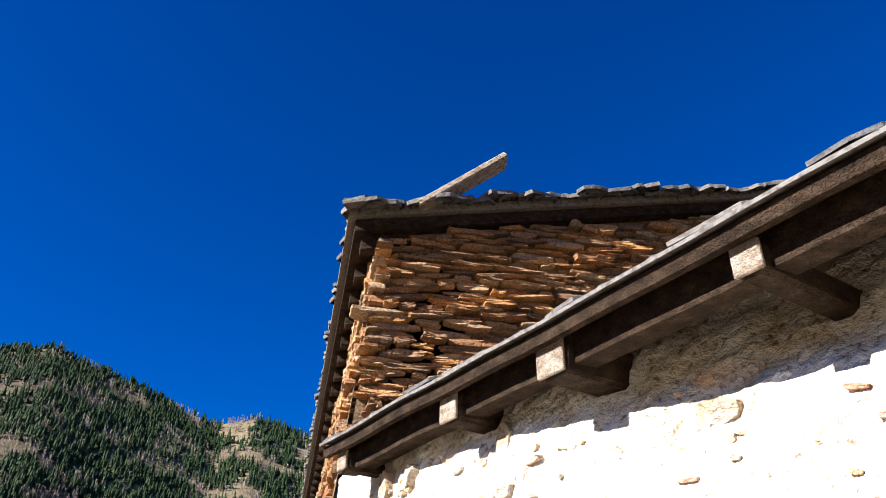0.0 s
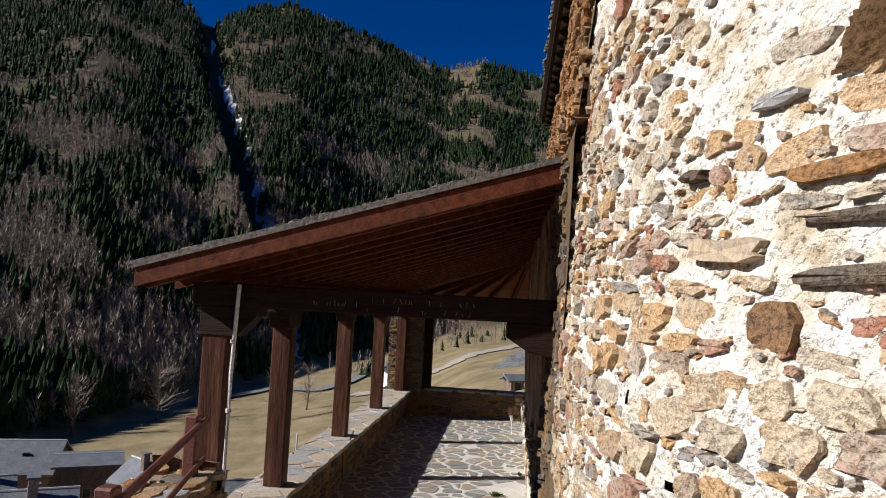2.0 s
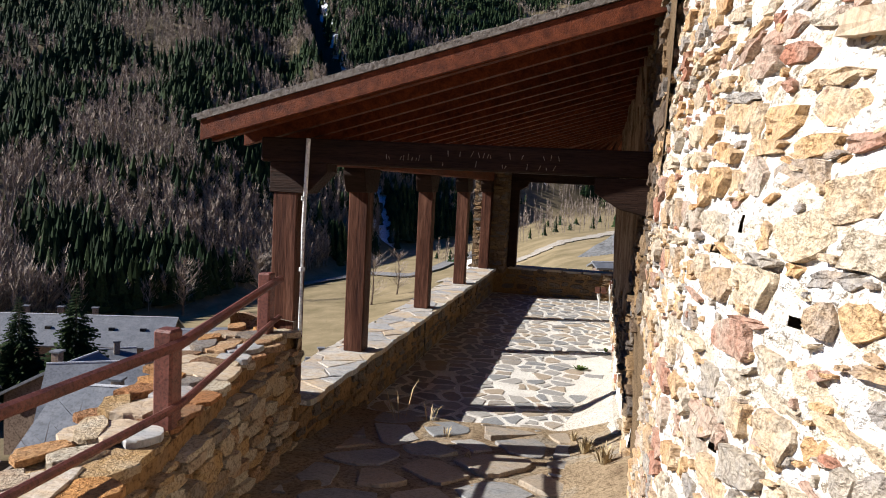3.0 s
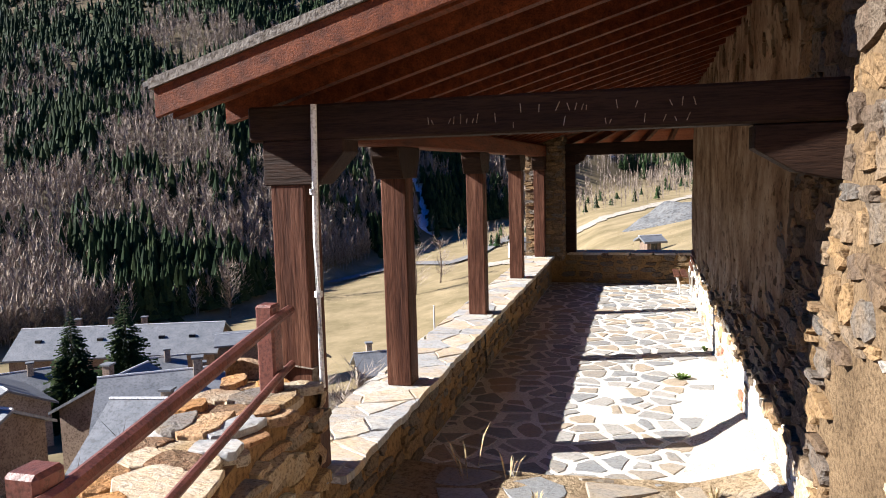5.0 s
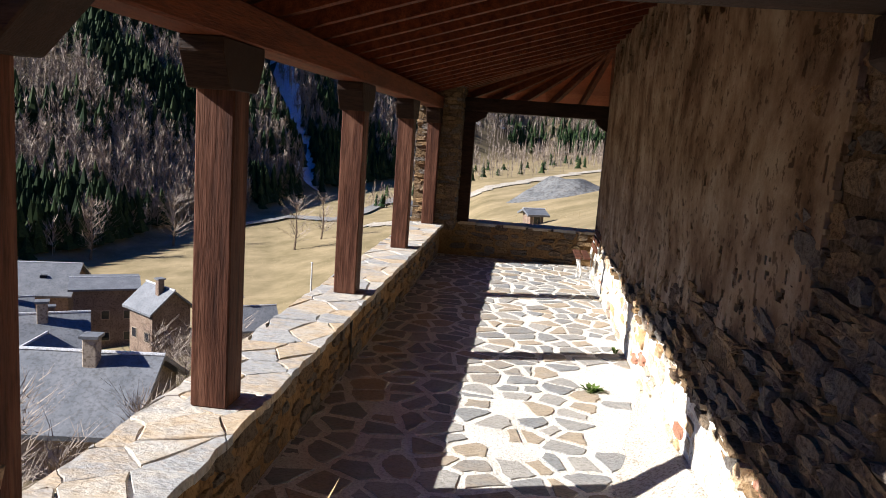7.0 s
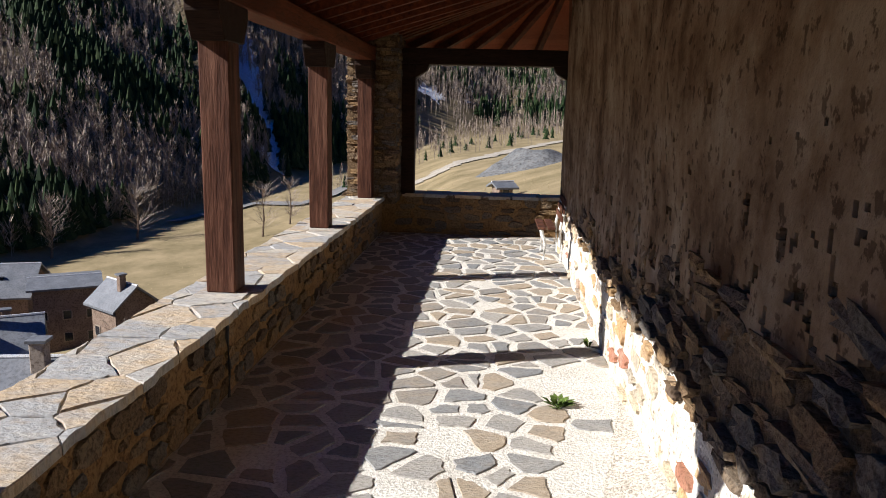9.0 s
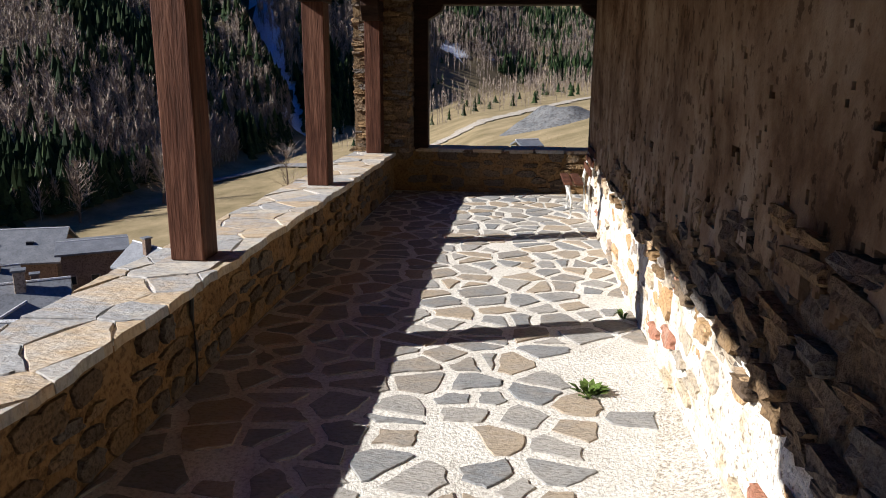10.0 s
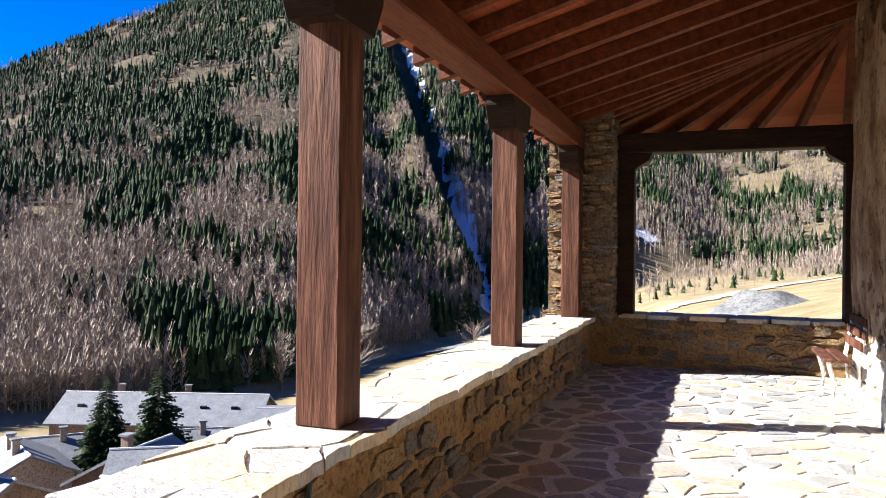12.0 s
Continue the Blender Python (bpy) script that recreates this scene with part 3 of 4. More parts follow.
for i, (az, r, h, w) in enumerate(((-24, 34, 6.5, 2.6), (-28, 30, 5, 2.2), (-36, 34, 6, 2.6), (-22.5, 50, 7, 2.8), (-40, 26, 6, 2.4), (-26, 56, 6, 2.5), (-17.5, 165, 13, 6), (-15.5, 175, 12, 5), (-33, 24, 5, 2), (-42, 15, 4.2, 2.2), (-48, 19, 5, 2.4), (-38, 20, 5, 2.2), (-30, 42, 5, 2.5), (-25, 44, 5, 2.2), (-31.8, 170, 15, 5), (-26.3, 180, 14, 8), (-27.4, 70, 6, 2.6), (-26.2, 66, 5.5, 2.6), (-25.2, 72, 6, 2.4), (-24.2, 64, 5, 2.4), (-28.6, 62, 5, 2.4))):
    bare_tree(polar(az, r), h, w, i, "leafless grey-brown tree on the slope below the terrace")

pole_p = from_eye(E65, -16.1, -13.0, 118)
pole = thing("utility_pole", (pole_p.x, pole_p.y, ground_z(pole_p.x, pole_p.y)), "slim pale utility pole standing at the meadow edge", "pole")
part("shaft", tube([(0, 0, -0.3), (0, 0, 5.2)], [0.17, 0.12], 8), M_SNOWMETAL, pole)
part("cap", tube([(0, 0, 5.2), (0, 0, 5.35)], [0.2, 0.05], 8), M_SNOWMETAL, pole)
scrub = random.Random(23)
for i in range(34):
    az, r = scrub.uniform(-62, -19), scrub.uniform(13, 46)
    bare_tree(polar(az, r), scrub.uniform(2.2, 4.4), scrub.uniform(1.2, 2.2), 100 + i, "low leafless thicket on the slope below the terrace", 44)
heap_c = polar(2.2, 150)


def heap_at(a, b):
    ang, q = a * math.tau, b
    rad = 10 * q * (1 + 0.25 * noise.noise(Vector((math.cos(ang), math.sin(ang), 3))))
    x, y = heap_c.x + rad * math.cos(ang), heap_c.y + rad * math.sin(ang)
    return (x, y, ground_z(x, y) - 0.3 + 3.8 * (1 - q ** 1.4) * (1 + 0.5 * noise.noise(Vector((x / 4, y / 4, 2)))))


tagged(put("spoil_mound", lattice(heap_at, 40, 14, M_HEAP, "spoil_mound")), "grey heap of slate gravel beside the track", "heap")
A = polar(0.0, 95)
house((A.x, A.y, A.z + 2.4), (A.x + 2.2, A.y + 1, A.z + 2.4), 1.1, 0.4, A.z - 0.4, M_HBRICK, "tiny dark stone hut with a pale roof", 0, 1, "hut")

# ---- church: walls ----
WX = 0.92


def west(u, v):
    n = 0.05 * noise.noise(Vector((5, u * 0.8, v * 0.9)))
    return Vector((WX + n + 0.11 * max(0.0, v - 3.7), u, v)), Vector((0, -1, 0)), Vector((0, 0, 1)), Vector((-1, 0, 0))


OUT = [Vector(p) for p in ((0.92, 2.3), (0.93, 1.4), (0.97, 0.7), (1.06, 0.1), (1.24, -0.45), (1.72, -1.35), (2.35, -2.45), (3.1, -3.6), (4.4, -5.2))]
TOP = [Vector(p) for p in ((1.0, 2.3), (1.08, 1.5), (1.2, 0.78), (1.44, 0.18), (1.66, -0.35), (2.03, -1.25), (2.5, -2.4), (3.0, -3.6), (3.65, -5.2))]
SEG = [0.0]
for p, q in zip(OUT, OUT[1:]):
    SEG.append(SEG[-1] + (q - p).length)


def apse(u, v):
    """The white wall: u metres along it from the porch, v height; it leans back a little."""
    u = max(0, min(SEG[-1] - 0.001, u))
    i = max(k for k in range(len(SEG) - 1) if SEG[k] <= u)
    f = (u - SEG[i]) / (SEG[i + 1] - SEG[i])
    p = OUT[i].lerp(OUT[i + 1], f)

    def way(k):
        return (OUT[min(k + 1, len(OUT) - 1)] - OUT[max(k - 1, 0)]).normalized()
    d = way(i).lerp(way(i + 1), f).normalized()
    o = Vector((d.y, -d.x, 0))
    q = TOP[i].lerp(TOP[i + 1], f)
    k = (v - 2.4) / 2.0
    lean = max(0.0, v - 3.75) * interp(u, [(2.6, 0.0), (3.6, 0.3), (5.5, 0.7)])
    p = p.lerp(q, k) - o.to_2d() * lean if k > 0 else p + (p - q) * 0.15 * -k
    n = 0.045 * noise.noise(Vector((9, u * 1.3, v * 1.3))) + 0.020 * noise.noise(Vector((2, u * 9, v * 11))) + 0.014 * noise.noise(Vector((6, u * 23, v * 26)))
    return Vector((p.x, p.y, v)) + o * n, Vector((d.x, d.y, 0)), Vector((0, 0, 1)), o


wall_w = put("wall_west", lattice(lambda s, t: west(12.9 - s * 10.93, -0.8 + t * 7.3)[0], 90, 60, M_EARTHMORTAR, "wall_west"), label="old church side wall of rubble stone and stained plaster", category="wall", kind="structure")
part("wall_core", one_box((WX + 0.42, 1.98, -0.8), (WX + 1.0, 12.84, 6.4)), M_EARTHMORTAR, wall_w)
wall_a = put("wall_south", lattice(lambda s, t: apse(s * SEG[-1], -0.3 + t * 4.9)[0], 300, 170, M_MORTAR, "wall_south"), label="sunlit lime-mortared rubble wall of the side chapel", category="wall", kind="structure")
HOLES = [(2.13, 2.30, 0.06, 0.07), (1.89, 2.19, 0.07, 0.04), (1.94, 1.88, 0.06, 0.05), (2.02, 1.55, 0.07, 0.06), (2.5, 2.05, 0.05, 0.035)]


def in_hole(u, v, grow=0.0):
    return any(abs(u - a) < w / 2 + grow and abs(v - b) < h / 2 + grow for a, b, w, h in HOLES)


hole_bm = bmesh.new()
hole_bm.from_mesh(wall_a.data)
hole_bm.faces.ensure_lookup_table()
gone = [hole_bm.faces[j * 300 + i] for i in range(300) for j in range(170) if in_hole((i + 0.5) / 300 * SEG[-1], -0.3 + (j + 0.5) / 170 * 4.9)]
bmesh.ops.delete(hole_bm, geom=gone, context="FACES")
hole_bm.to_mesh(wall_a.data)
hole_bm.free()
for u, v, w, h in HOLES:
    p, a, b, o = apse(u, v)
    m = Matrix((a, b, o)).transposed().to_4x4()
    m.translation = p
    niche = one_box((-w / 2 - 0.03, -h / 2 - 0.03, -0.17), (w / 2 + 0.03, h / 2 + 0.03, -0.012), m)
    niche.faces.ensure_lookup_table()
    bmesh.ops.delete(niche, geom=[max(niche.faces, key=lambda f: f.calc_center_median().dot(o))], context="FACES")
    part("putlog_hole", niche, M_EARTHMORTAR, wall_a, "small dark hole left in the masonry")
core = [(p.x + 0.85, p.y + 0.35) for p in OUT] + [(6, -5), (6, 2.1), (1.8, 2.1)]
part("wall_core", prism(core, "z", -0.8, 3.6), M_EARTHMORTAR, wall_a)
gable_outline = [(1.0, -0.5), (9.8, -0.5), (9.8, 6.55), (5.4, 7.42), (1.26, 6.56), (1.0, 4.0)]
wall_g = part("wall_gable", prism(gable_outline, "y", 1.98, 2.6), M_EARTHMORTAR)
tagged(wall_g, "gable wall of thin rust-coloured schist courses", "wall", kind="structure")
wall_e = part("wall_nave", one_box((1.72, 12.2, -0.8), (9.8, 12.84, 6.4)), M_EARTHMORTAR)
tagged(wall_e, "rear wall of the church nave", "wall", kind="structure")
tagged(part("wall_east", one_box((9.2, 2.6, -0.8), (9.8, 12.2, 6.4)), M_EARTHMORTAR), "far side wall of the church nave", "wall", kind="structure")

# ---- church: roofs ----
nave_roof = thing("nave_roof", (1.0, 7.0, 6.6), "church roof of thick uneven slate slabs over a board edge", "roof", kind="structure")


def placed(ob, parent):
    """Hang a mesh that was built in world places under a parent that stands elsewhere."""
    ob.parent = parent
    ob.matrix_parent_inverse = Matrix.Translation(parent.location).inverted()
    return ob


for s in (1, -1):
    x0, x1 = (1.0, 5.4) if s == 1 else (10.0, 5.4)
    placed(part("deck", prism([(x0, 6.52), (x1, 7.42), (x1, 7.52), (x0, 6.62)], "y", 1.88, 13.1), M_EAVEWOOD), nave_roof)
    placed(part("slate_bed", prism([(x0 - 0.06 * s, 6.624), (x1, 7.524), (x1, 7.60), (x0 - 0.06 * s, 6.70)], "y", 1.84, 13.16), M_SLATE), nave_roof)
for k in range(24):
    y = 1.95 + k * 0.47
    placed(part("rafter_end", prism([(1.06, 6.40), (1.5, 6.51), (1.5, 6.62), (1.06, 6.51)], "y", y, y + 0.12), M_EAVEWOOD), nave_roof)
for k in range(42):
    y = 1.66 + k * 0.27
    w = rng.uniform(0.2, 0.27)
    m = Matrix.Translation((1.10 + rng.uniform(-0.03, 0.03), y + w / 2, 6.705)) @ Matrix.Rotation(radians(-14 + rng.uniform(-3, 3)), 4, "Y") @ Matrix.Diagonal((0.4, w, 0.035, 1))
    placed(put("roof_slate", stone_mesh(M_SLATE, True), None, m), nave_roof)
for k in range(34):
    x = 1.05 + k * 0.14
    m = Matrix.Translation((x, 1.86 + rng.uniform(-0.05, 0.05), 6.685 + (x - 1.0) * 0.205 + rng.uniform(-0.01, 0.04))) @ Matrix.Rotation(radians(-11.5 + rng.uniform(-5, 5)), 4, "Y") @ Matrix.Diagonal((rng.uniform(0.2, 0.4), 0.3, 0.04, 1))
    placed(put("roof_slate", stone_mesh(M_SLATE, True), None, m), nave_roof)
plank = thing("loose_plank", (1.55, 1.82, 6.80), "weathered plank jutting up from the church roof edge", "plank")
plank.rotation_euler = (0, radians(-36), radians(-10))
part("board", one_box((-0.05, -0.1, -0.03), (0.85, 0.1, 0.03), bevel=0.012), M_OLDWOOD, plank)

# the chapel's eaves follow the white wall
EAVE_Z = 4.42
chapel_roof = thing("chapel_roof", (1.5, 0, EAVE_Z), "low chapel roof with grey board edge and slate slabs", "roof", kind="structure")


EL, ED, EO = Vector((0.89, 0.78, 0)), Vector((0.38, -0.925, 0)), Vector((-0.925, -0.38, 0))


def eave_at(u, out, z):
    """A place along the straight chapel eaves: u metres from the corner, out from the edge, height z."""
    return EL + ED * u + EO * out + Vector((0, 0, z))


def eave_strip(name, sections, mat, u0=-0.02, u1=6.5, n=40):
    """A long moulding along the eaves; sections: (out, z) corners, closed."""
    bm = bmesh.new()
    rings = []
    for i in range(n + 1):
        u = u0 + (u1 - u0) * i / n
        wob = 0.012 * noise.noise(Vector((u * 2, 3, 3)))
        rings.append([bm.verts.new(eave_at(u, o, z + wob)) for o, z in sections])
    k = len(sections)
    for a, b in zip(rings, rings[1:]):
        for i in range(k):
            bm.faces.new((a[i], b[i], b[(i + 1) % k], a[(i + 1) % k]))
    bm.faces.new(rings[0])
    bm.faces.new(rings[-1][::-1])
    bmesh.ops.recalc_face_normals(bm, faces=bm.faces)
    return placed(part(name, bm, mat), chapel_roof)


eave_strip("deck", [(0.0, 4.425), (0.0, 4.445), (-2.0, 5.01), (-2.0, 4.98)], M_EAVEWOOD)
eave_strip("edge_board", [(-0.03, 4.395), (0.0, 4.395), (0.004, 4.445), (-0.03, 4.445)], M_EAVEWOOD)
eave_strip("wall_plate", [(-0.20, 4.33), (-0.09, 4.32), (-0.09, 4.44), (-0.20, 4.46)], M_EAVEWOOD)
eave_strip("slate_bed", [(0.03, 4.448), (0.03, 4.462), (-2.0, 5.05), (-2.0, 5.02)], M_SLATE)
for k, u in enumerate((0.12, 1.08, 1.72, 2.54, 3.3, 4.1, 4.9, 5.7)):
    m = Matrix((EO, -ED, Vector((0, 0, 1)))).transposed().to_4x4()
    m.translation = eave_at(u, -0.04, 4.355)
    r = 0.05 + 0.012 * (k % 3)
    bm = one_box((-0.9, -r, -r), (-0.01, r, r), m, 0.016)
    for v in bm.verts:
        v.co += 0.012 * Vector((noise.noise(v.co * 9), noise.noise(v.co * 9 + Vector((5, 0, 0))), noise.noise(v.co * 9 + Vector((0, 7, 0)))))
    ob = placed(part("rafter", bm, M_EAVEWOOD), chapel_roof)
    # Pale end grain, with the sun on the rafter ends in its colour.
    placed(part("rafter_end_grain", one_box((-0.012, -r * 0.95, -r * 0.95), (0.004, r * 0.95, r * 0.95), m, 0.004), M_OLDWOOD), chapel_roof)
for k in range(30):
    u = 0.05 + k * 0.22
    m = Matrix((-ED, EO, Vector((0, 0, 1)))).transposed().to_4x4()
    m.translation = eave_at(u, -0.19 + rng.uniform(-0.02, 0.02), 4.537 + rng.uniform(0, 0.006))
    m = m @ Matrix.Rotation(radians(-15.5), 4, "X") @ Matrix.Rotation(radians(rng.uniform(-5, 5)), 4, "Z") @ Matrix.Diagonal((rng.uniform(0.26, 0.34), 0.42, 0.016, 1))
    placed(put("roof_slate", stone_mesh(M_SLATE, True), None, m), chapel_roof)

# ---- porch floor, path ----
floor = part("floor", one_box((-1.75, 4.35, -0.6), (6.5, 14.3, -0.003)), M_JOINT)
tagged(floor, "crazy-paved slate flagstones set in pale mortar", "floor", kind="structure")
PATHZ = [(-14, 2.0), (-6, 1.45), (-3, 1.02), (-1, 0.72), (1, 0.44), (2.6, 0.27), (3.6, 0.17), (4.45, 0.12)]


def path_at(s, t):
    x, y = -1.9 + s * 7.5, -14 + t * 18.5
    wall = interp(y, [(-6, 5), (-3.6, 3.1), (-0.45, 1.24), (2.3, 0.92), (5, 0.92)])
    rub = 0.22 * max(0.0, 1 - max(0.0, wall - x) / 0.6) ** 1.5 * (1 if y > 1 else 0.4)
    return (x, y, interp(y, PATHZ) + rub + 0.025 * noise.noise(Vector((x * 3, y * 3, 0))))


pavement = put("pavement", lattice(path_at, 90, 180, M_DIRT, "pavement"), label="sloping path of earth, dry grass and worn slabs", category="path", kind="structure")


def rubble_at(s, t):
    """Cement and gravel heaped along the wall's foot where the path meets the porch."""
    y = 3.45 + t * 4.6
    w = interp(y, [(3.45, 0.2), (4.0, 0.5), (4.6, 0.66), (5.6, 0.55), (6.8, 0.3), (8.05, 0.05)])
    h = interp(y, [(3.45, 0.36), (4.0, 0.34), (4.6, 0.31), (5.4, 0.26), (6.6, 0.1), (8.05, 0.0)])
    edge = 0.05 * noise.noise(Vector((2, y * 3, 1)))
    x = 0.95 - (w + edge) * (1 - s)
    return (x, y, -0.01 + h * min(1, s * 1.25) ** 1.3 + 0.02 * noise.noise(Vector((x * 8, y * 8, 0))) * min(1, s * 3))


tagged(put("rubble_fillet", lattice(rubble_at, 16, 50, M_GRAVEL, "rubble_fillet")), "rough cement and gravel bank along the wall foot", "rubble", kind="structure")

# ---- parapet and end wall ----
def parapet_in(u, v):
    return Vector((-1.672 + 0.01 * noise.noise(Vector((u, v * 2, 4))), u, v)), Vector((0, 1, 0)), Vector((0, 0, 1)), Vector((1, 0, 0))


parapet = part("wall_parapet", one_box((-2.08, 3.1, -3.0), (-1.68, 14.3, 0.55)), M_OCHRE)
tagged(parapet, "low parapet wall of ochre rubble under slate coping", "wall", kind="structure")
part("mortar_bed", one_box((-2.07, 3.12, 0.552), (-1.60, 14.25, 0.584)), M_JOINT, parapet)
end_wall = part("wall_end", one_box((-1.68, 14.0, -3.0), (6.5, 14.4, 0.55)), M_OCHRE)
tagged(end_wall, "low stone wall closing the porch end", "wall", kind="structure")


def end_in(u, v):
    return Vector((u, 13.99, v)), Vector((1, 0, 0)), Vector((0, 0, 1)), Vector((0, -1, 0))


column = thing("stone_column", (-1.72, 14.05, 0.0), "square corner pillar of thin stacked schist", "column", kind="structure")
placed(part("pillar_core", one_box((-2.10, 13.44, 0.5), (-1.41, 14.36, 3.0)), M_EARTHMORTAR), column)

# ---- rail wall beside the path ----
RW = [(-1.68, 3.1), (-1.62, 2.4), (-1.42, 1.5), (-1.22, 0.6), (-1.15, -0.5), (-1.2, -2.5), (-1.3, -6), (-1.4, -12)]


def rail_wall_x(y):
    return interp(y, sorted((b, a) for a, b in RW))


def rail_in(u, v):
    return Vector((rail_wall_x(u), u, v)), Vector((0, 1, 0)), Vector((0, 0, 1)), Vector((1, 0, 0))


RWTOP = [(-12, 2.1), (-6, 1.55), (-3, 1.2), (-1, 1.07), (1, 1.13), (3.1, 1.14)]
bm = bmesh.new()
rows = []
for i in range(60):
    y = 3.1 - i * 15 / 59
    x, t = rail_wall_x(y), interp(y, RWTOP)
    rows.append([bm.verts.new(q) for q in ((x - 0.02, y, -3), (x - 0.02, y, t), (x - 0.48, y, t), (x - 0.48, y, -3))])
for a, b in zip(rows, rows[1:]):
    for k in range(3):
        bm.faces.new((a[k], a[k + 1], b[k + 1], b[k]))
bm.faces.new(rows[0])
bm.faces.new(rows[-1])
bmesh.ops.recalc_face_normals(bm, faces=bm.faces)
rail_wall = part("wall_rail", bm, M_OCHRE)
tagged(rail_wall, "rough rubble retaining wall with loose slab top beside the path", "wall", kind="structure")

# ---- porch timber ----
def post(y, bottom, bracket_axis="y"):
    """A square oak post with a pointed-bottom bracket head."""
    ob = thing("porch_post", (-1.81, y, bottom), "square reddish-brown weathered timber post on the parapet", "post", "porch posts")
    part("shaft", one_box((-0.1, -0.1, 0), (0.1, 0.1, 2.30 - bottom), bevel=0.008), M_WOOD, ob)
    z0 = 2.24 - bottom
    k = 0.27 if bracket_axis == "y" else 0.34
    j = k if bracket_axis == "y" else 0.13
    prof = [(-j, z0 + 0.24), (-j, z0 + 0.17), (-min(j, 0.18), z0 + 0.0), (0.18, z0 + 0.0), (k, z0 + 0.17), (k, z0 + 0.24)]
    # The darker timber stands in for the eaves' shadow on the bracket.
    part("bracket", prism(prof, "x" if bracket_axis == "y" else "y", -0.11, 0.11, 0.006), M_TIE, ob, "carved bracket head, dark with eaves shade painted in")
    part("foot_slab", one_box((-0.17, -0.17, -0.03), (0.17, 0.17, 0.0), bevel=0.01), M_CAP, ob)


for y in (4.92, 7.8, 10.59, 13.3):
    post(y, 0.60)
post(3.16, 0.60, "x")
eave_beam = part("eave_beam", one_box((-1.92, 3.275, 2.48), (-1.70, 14.5, 2.68), bevel=0.012), M_BEAM)
tagged(eave_beam, "long reddish-brown timber eaves beam on the posts", "beam")
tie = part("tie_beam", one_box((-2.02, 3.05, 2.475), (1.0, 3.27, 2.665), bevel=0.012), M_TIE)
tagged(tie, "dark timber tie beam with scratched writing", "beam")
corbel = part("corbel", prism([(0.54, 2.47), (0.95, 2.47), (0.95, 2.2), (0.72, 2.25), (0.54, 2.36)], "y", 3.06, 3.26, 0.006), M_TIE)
tagged(corbel, "dark timber bracket let into the wall", "bracket")
sr = random.Random(3)
xx = -1.0
while xx < 0.3:
    w = sr.uniform(0.015, 0.04)
    hh = sr.uniform(0.022, 0.05)
    zz = 2.53 if xx < -0.6 else 2.50 + 0.07 * sr.randrange(2)
    m = Matrix.Translation((xx, 3.046, zz + hh / 2)) @ Matrix.Rotation(radians(sr.uniform(-25, 25)), 4, "Y")
    part("scratch", one_box((-0.002, -0.001, -hh / 2), (0.002, 0.002, hh / 2), m), M_OLDWOOD, tie, "pale scratched letter stroke")
    xx += w if sr.random() < 0.8 else 0.09

EX, EZ, TX, TZ = -2.3, 2.72, 0.95, 3.66
Y0, YA, YC = 2.72, 12.9, 14.75
SL = (TZ - EZ) / (TX - EX)
porch_roof = thing("porch_roof", (-0.7, 8.0, 3.2), "lean-to porch roof of red-brown boards, rafters and slate", "roof", kind="structure")


def quad_slab(name, pts, thick, mat):
    bm = bmesh.new()
    a = [bm.verts.new(p) for p in pts]
    b = [bm.verts.new(Vector(p) + Vector((0, 0, thick))) for p in pts]
    n = len(pts)
    bm.faces.new(a)
    bm.faces.new(b[::-1])
    for i in range(n):
        bm.faces.new((a[i], a[(i + 1) % n], b[(i + 1) % n], b[i]))
    bmesh.ops.recalc_face_normals(bm, faces=bm.faces)
    return placed(part(name, bm, mat), porch_roof)


NB = 26
for k in range(NB):
    f0, f1 = k / NB, (k + 0.975) / NB
    ln = lambda f: (EX + (TX - EX) * f, EZ + (TZ - EZ) * f, YC + (YA - YC) * f)
    (xa, za, ya), (xb, zb, yb) = ln(f0), ln(f1)
    quad_slab("board", [(xa, Y0, za), (xb, Y0, zb), (xb, yb, zb), (xa, ya, za)], 0.022, M_BOARD)
for k in range(15):
    f0, f1 = k / 15, (k + 0.975) / 15
    (xa, za, ya), (xb, zb, yb) = ln(f0), ln(f1)
    quad_slab("board", [(xa, ya, za), (6.5, ya, za), (6.5, yb, zb), (xb, yb, zb)], 0.022, M_BOARD)
quad_slab("slate_bed", [(EX - 0.05, Y0 - 0.05, EZ + 0.024), (TX, Y0 - 0.05, TZ + 0.036), (TX, YA, TZ + 0.036), (EX - 0.05, YC, EZ + 0.024)], 0.05, M_SLATE)
quad_slab("slate_bed", [(EX, YC + 0.05, EZ + 0.024), (6.5, YC + 0.05, EZ + 0.024), (6.5, YA, TZ + 0.036), (TX, YA, TZ + 0.036)], 0.05, M_SLATE)


def rafter(a, b, w=0.075, h=0.12):
    a, b = Vector(a), Vector(b)
    d = b - a
    side = Vector((-d.y, d.x, 0)).normalized() * w / 2
    up = Vector((0, 0, -h))
    bm = bmesh.new()
    v = [bm.verts.new(p) for p in (a - side, a + side, a + side + up, a - side + up, b - side, b + side, b + side + up, b - side + up)]
    for f in ((0, 1, 2, 3), (7, 6, 5, 4), (0, 4, 5, 1), (1, 5, 6, 2), (2, 6, 7, 3), (3, 7, 4, 0)):
        bm.faces.new([v[i] for i in f])
    bmesh.ops.recalc_face_normals(bm, faces=bm.faces)
    placed(part("rafter", bm, M_BEAM), porch_roof)


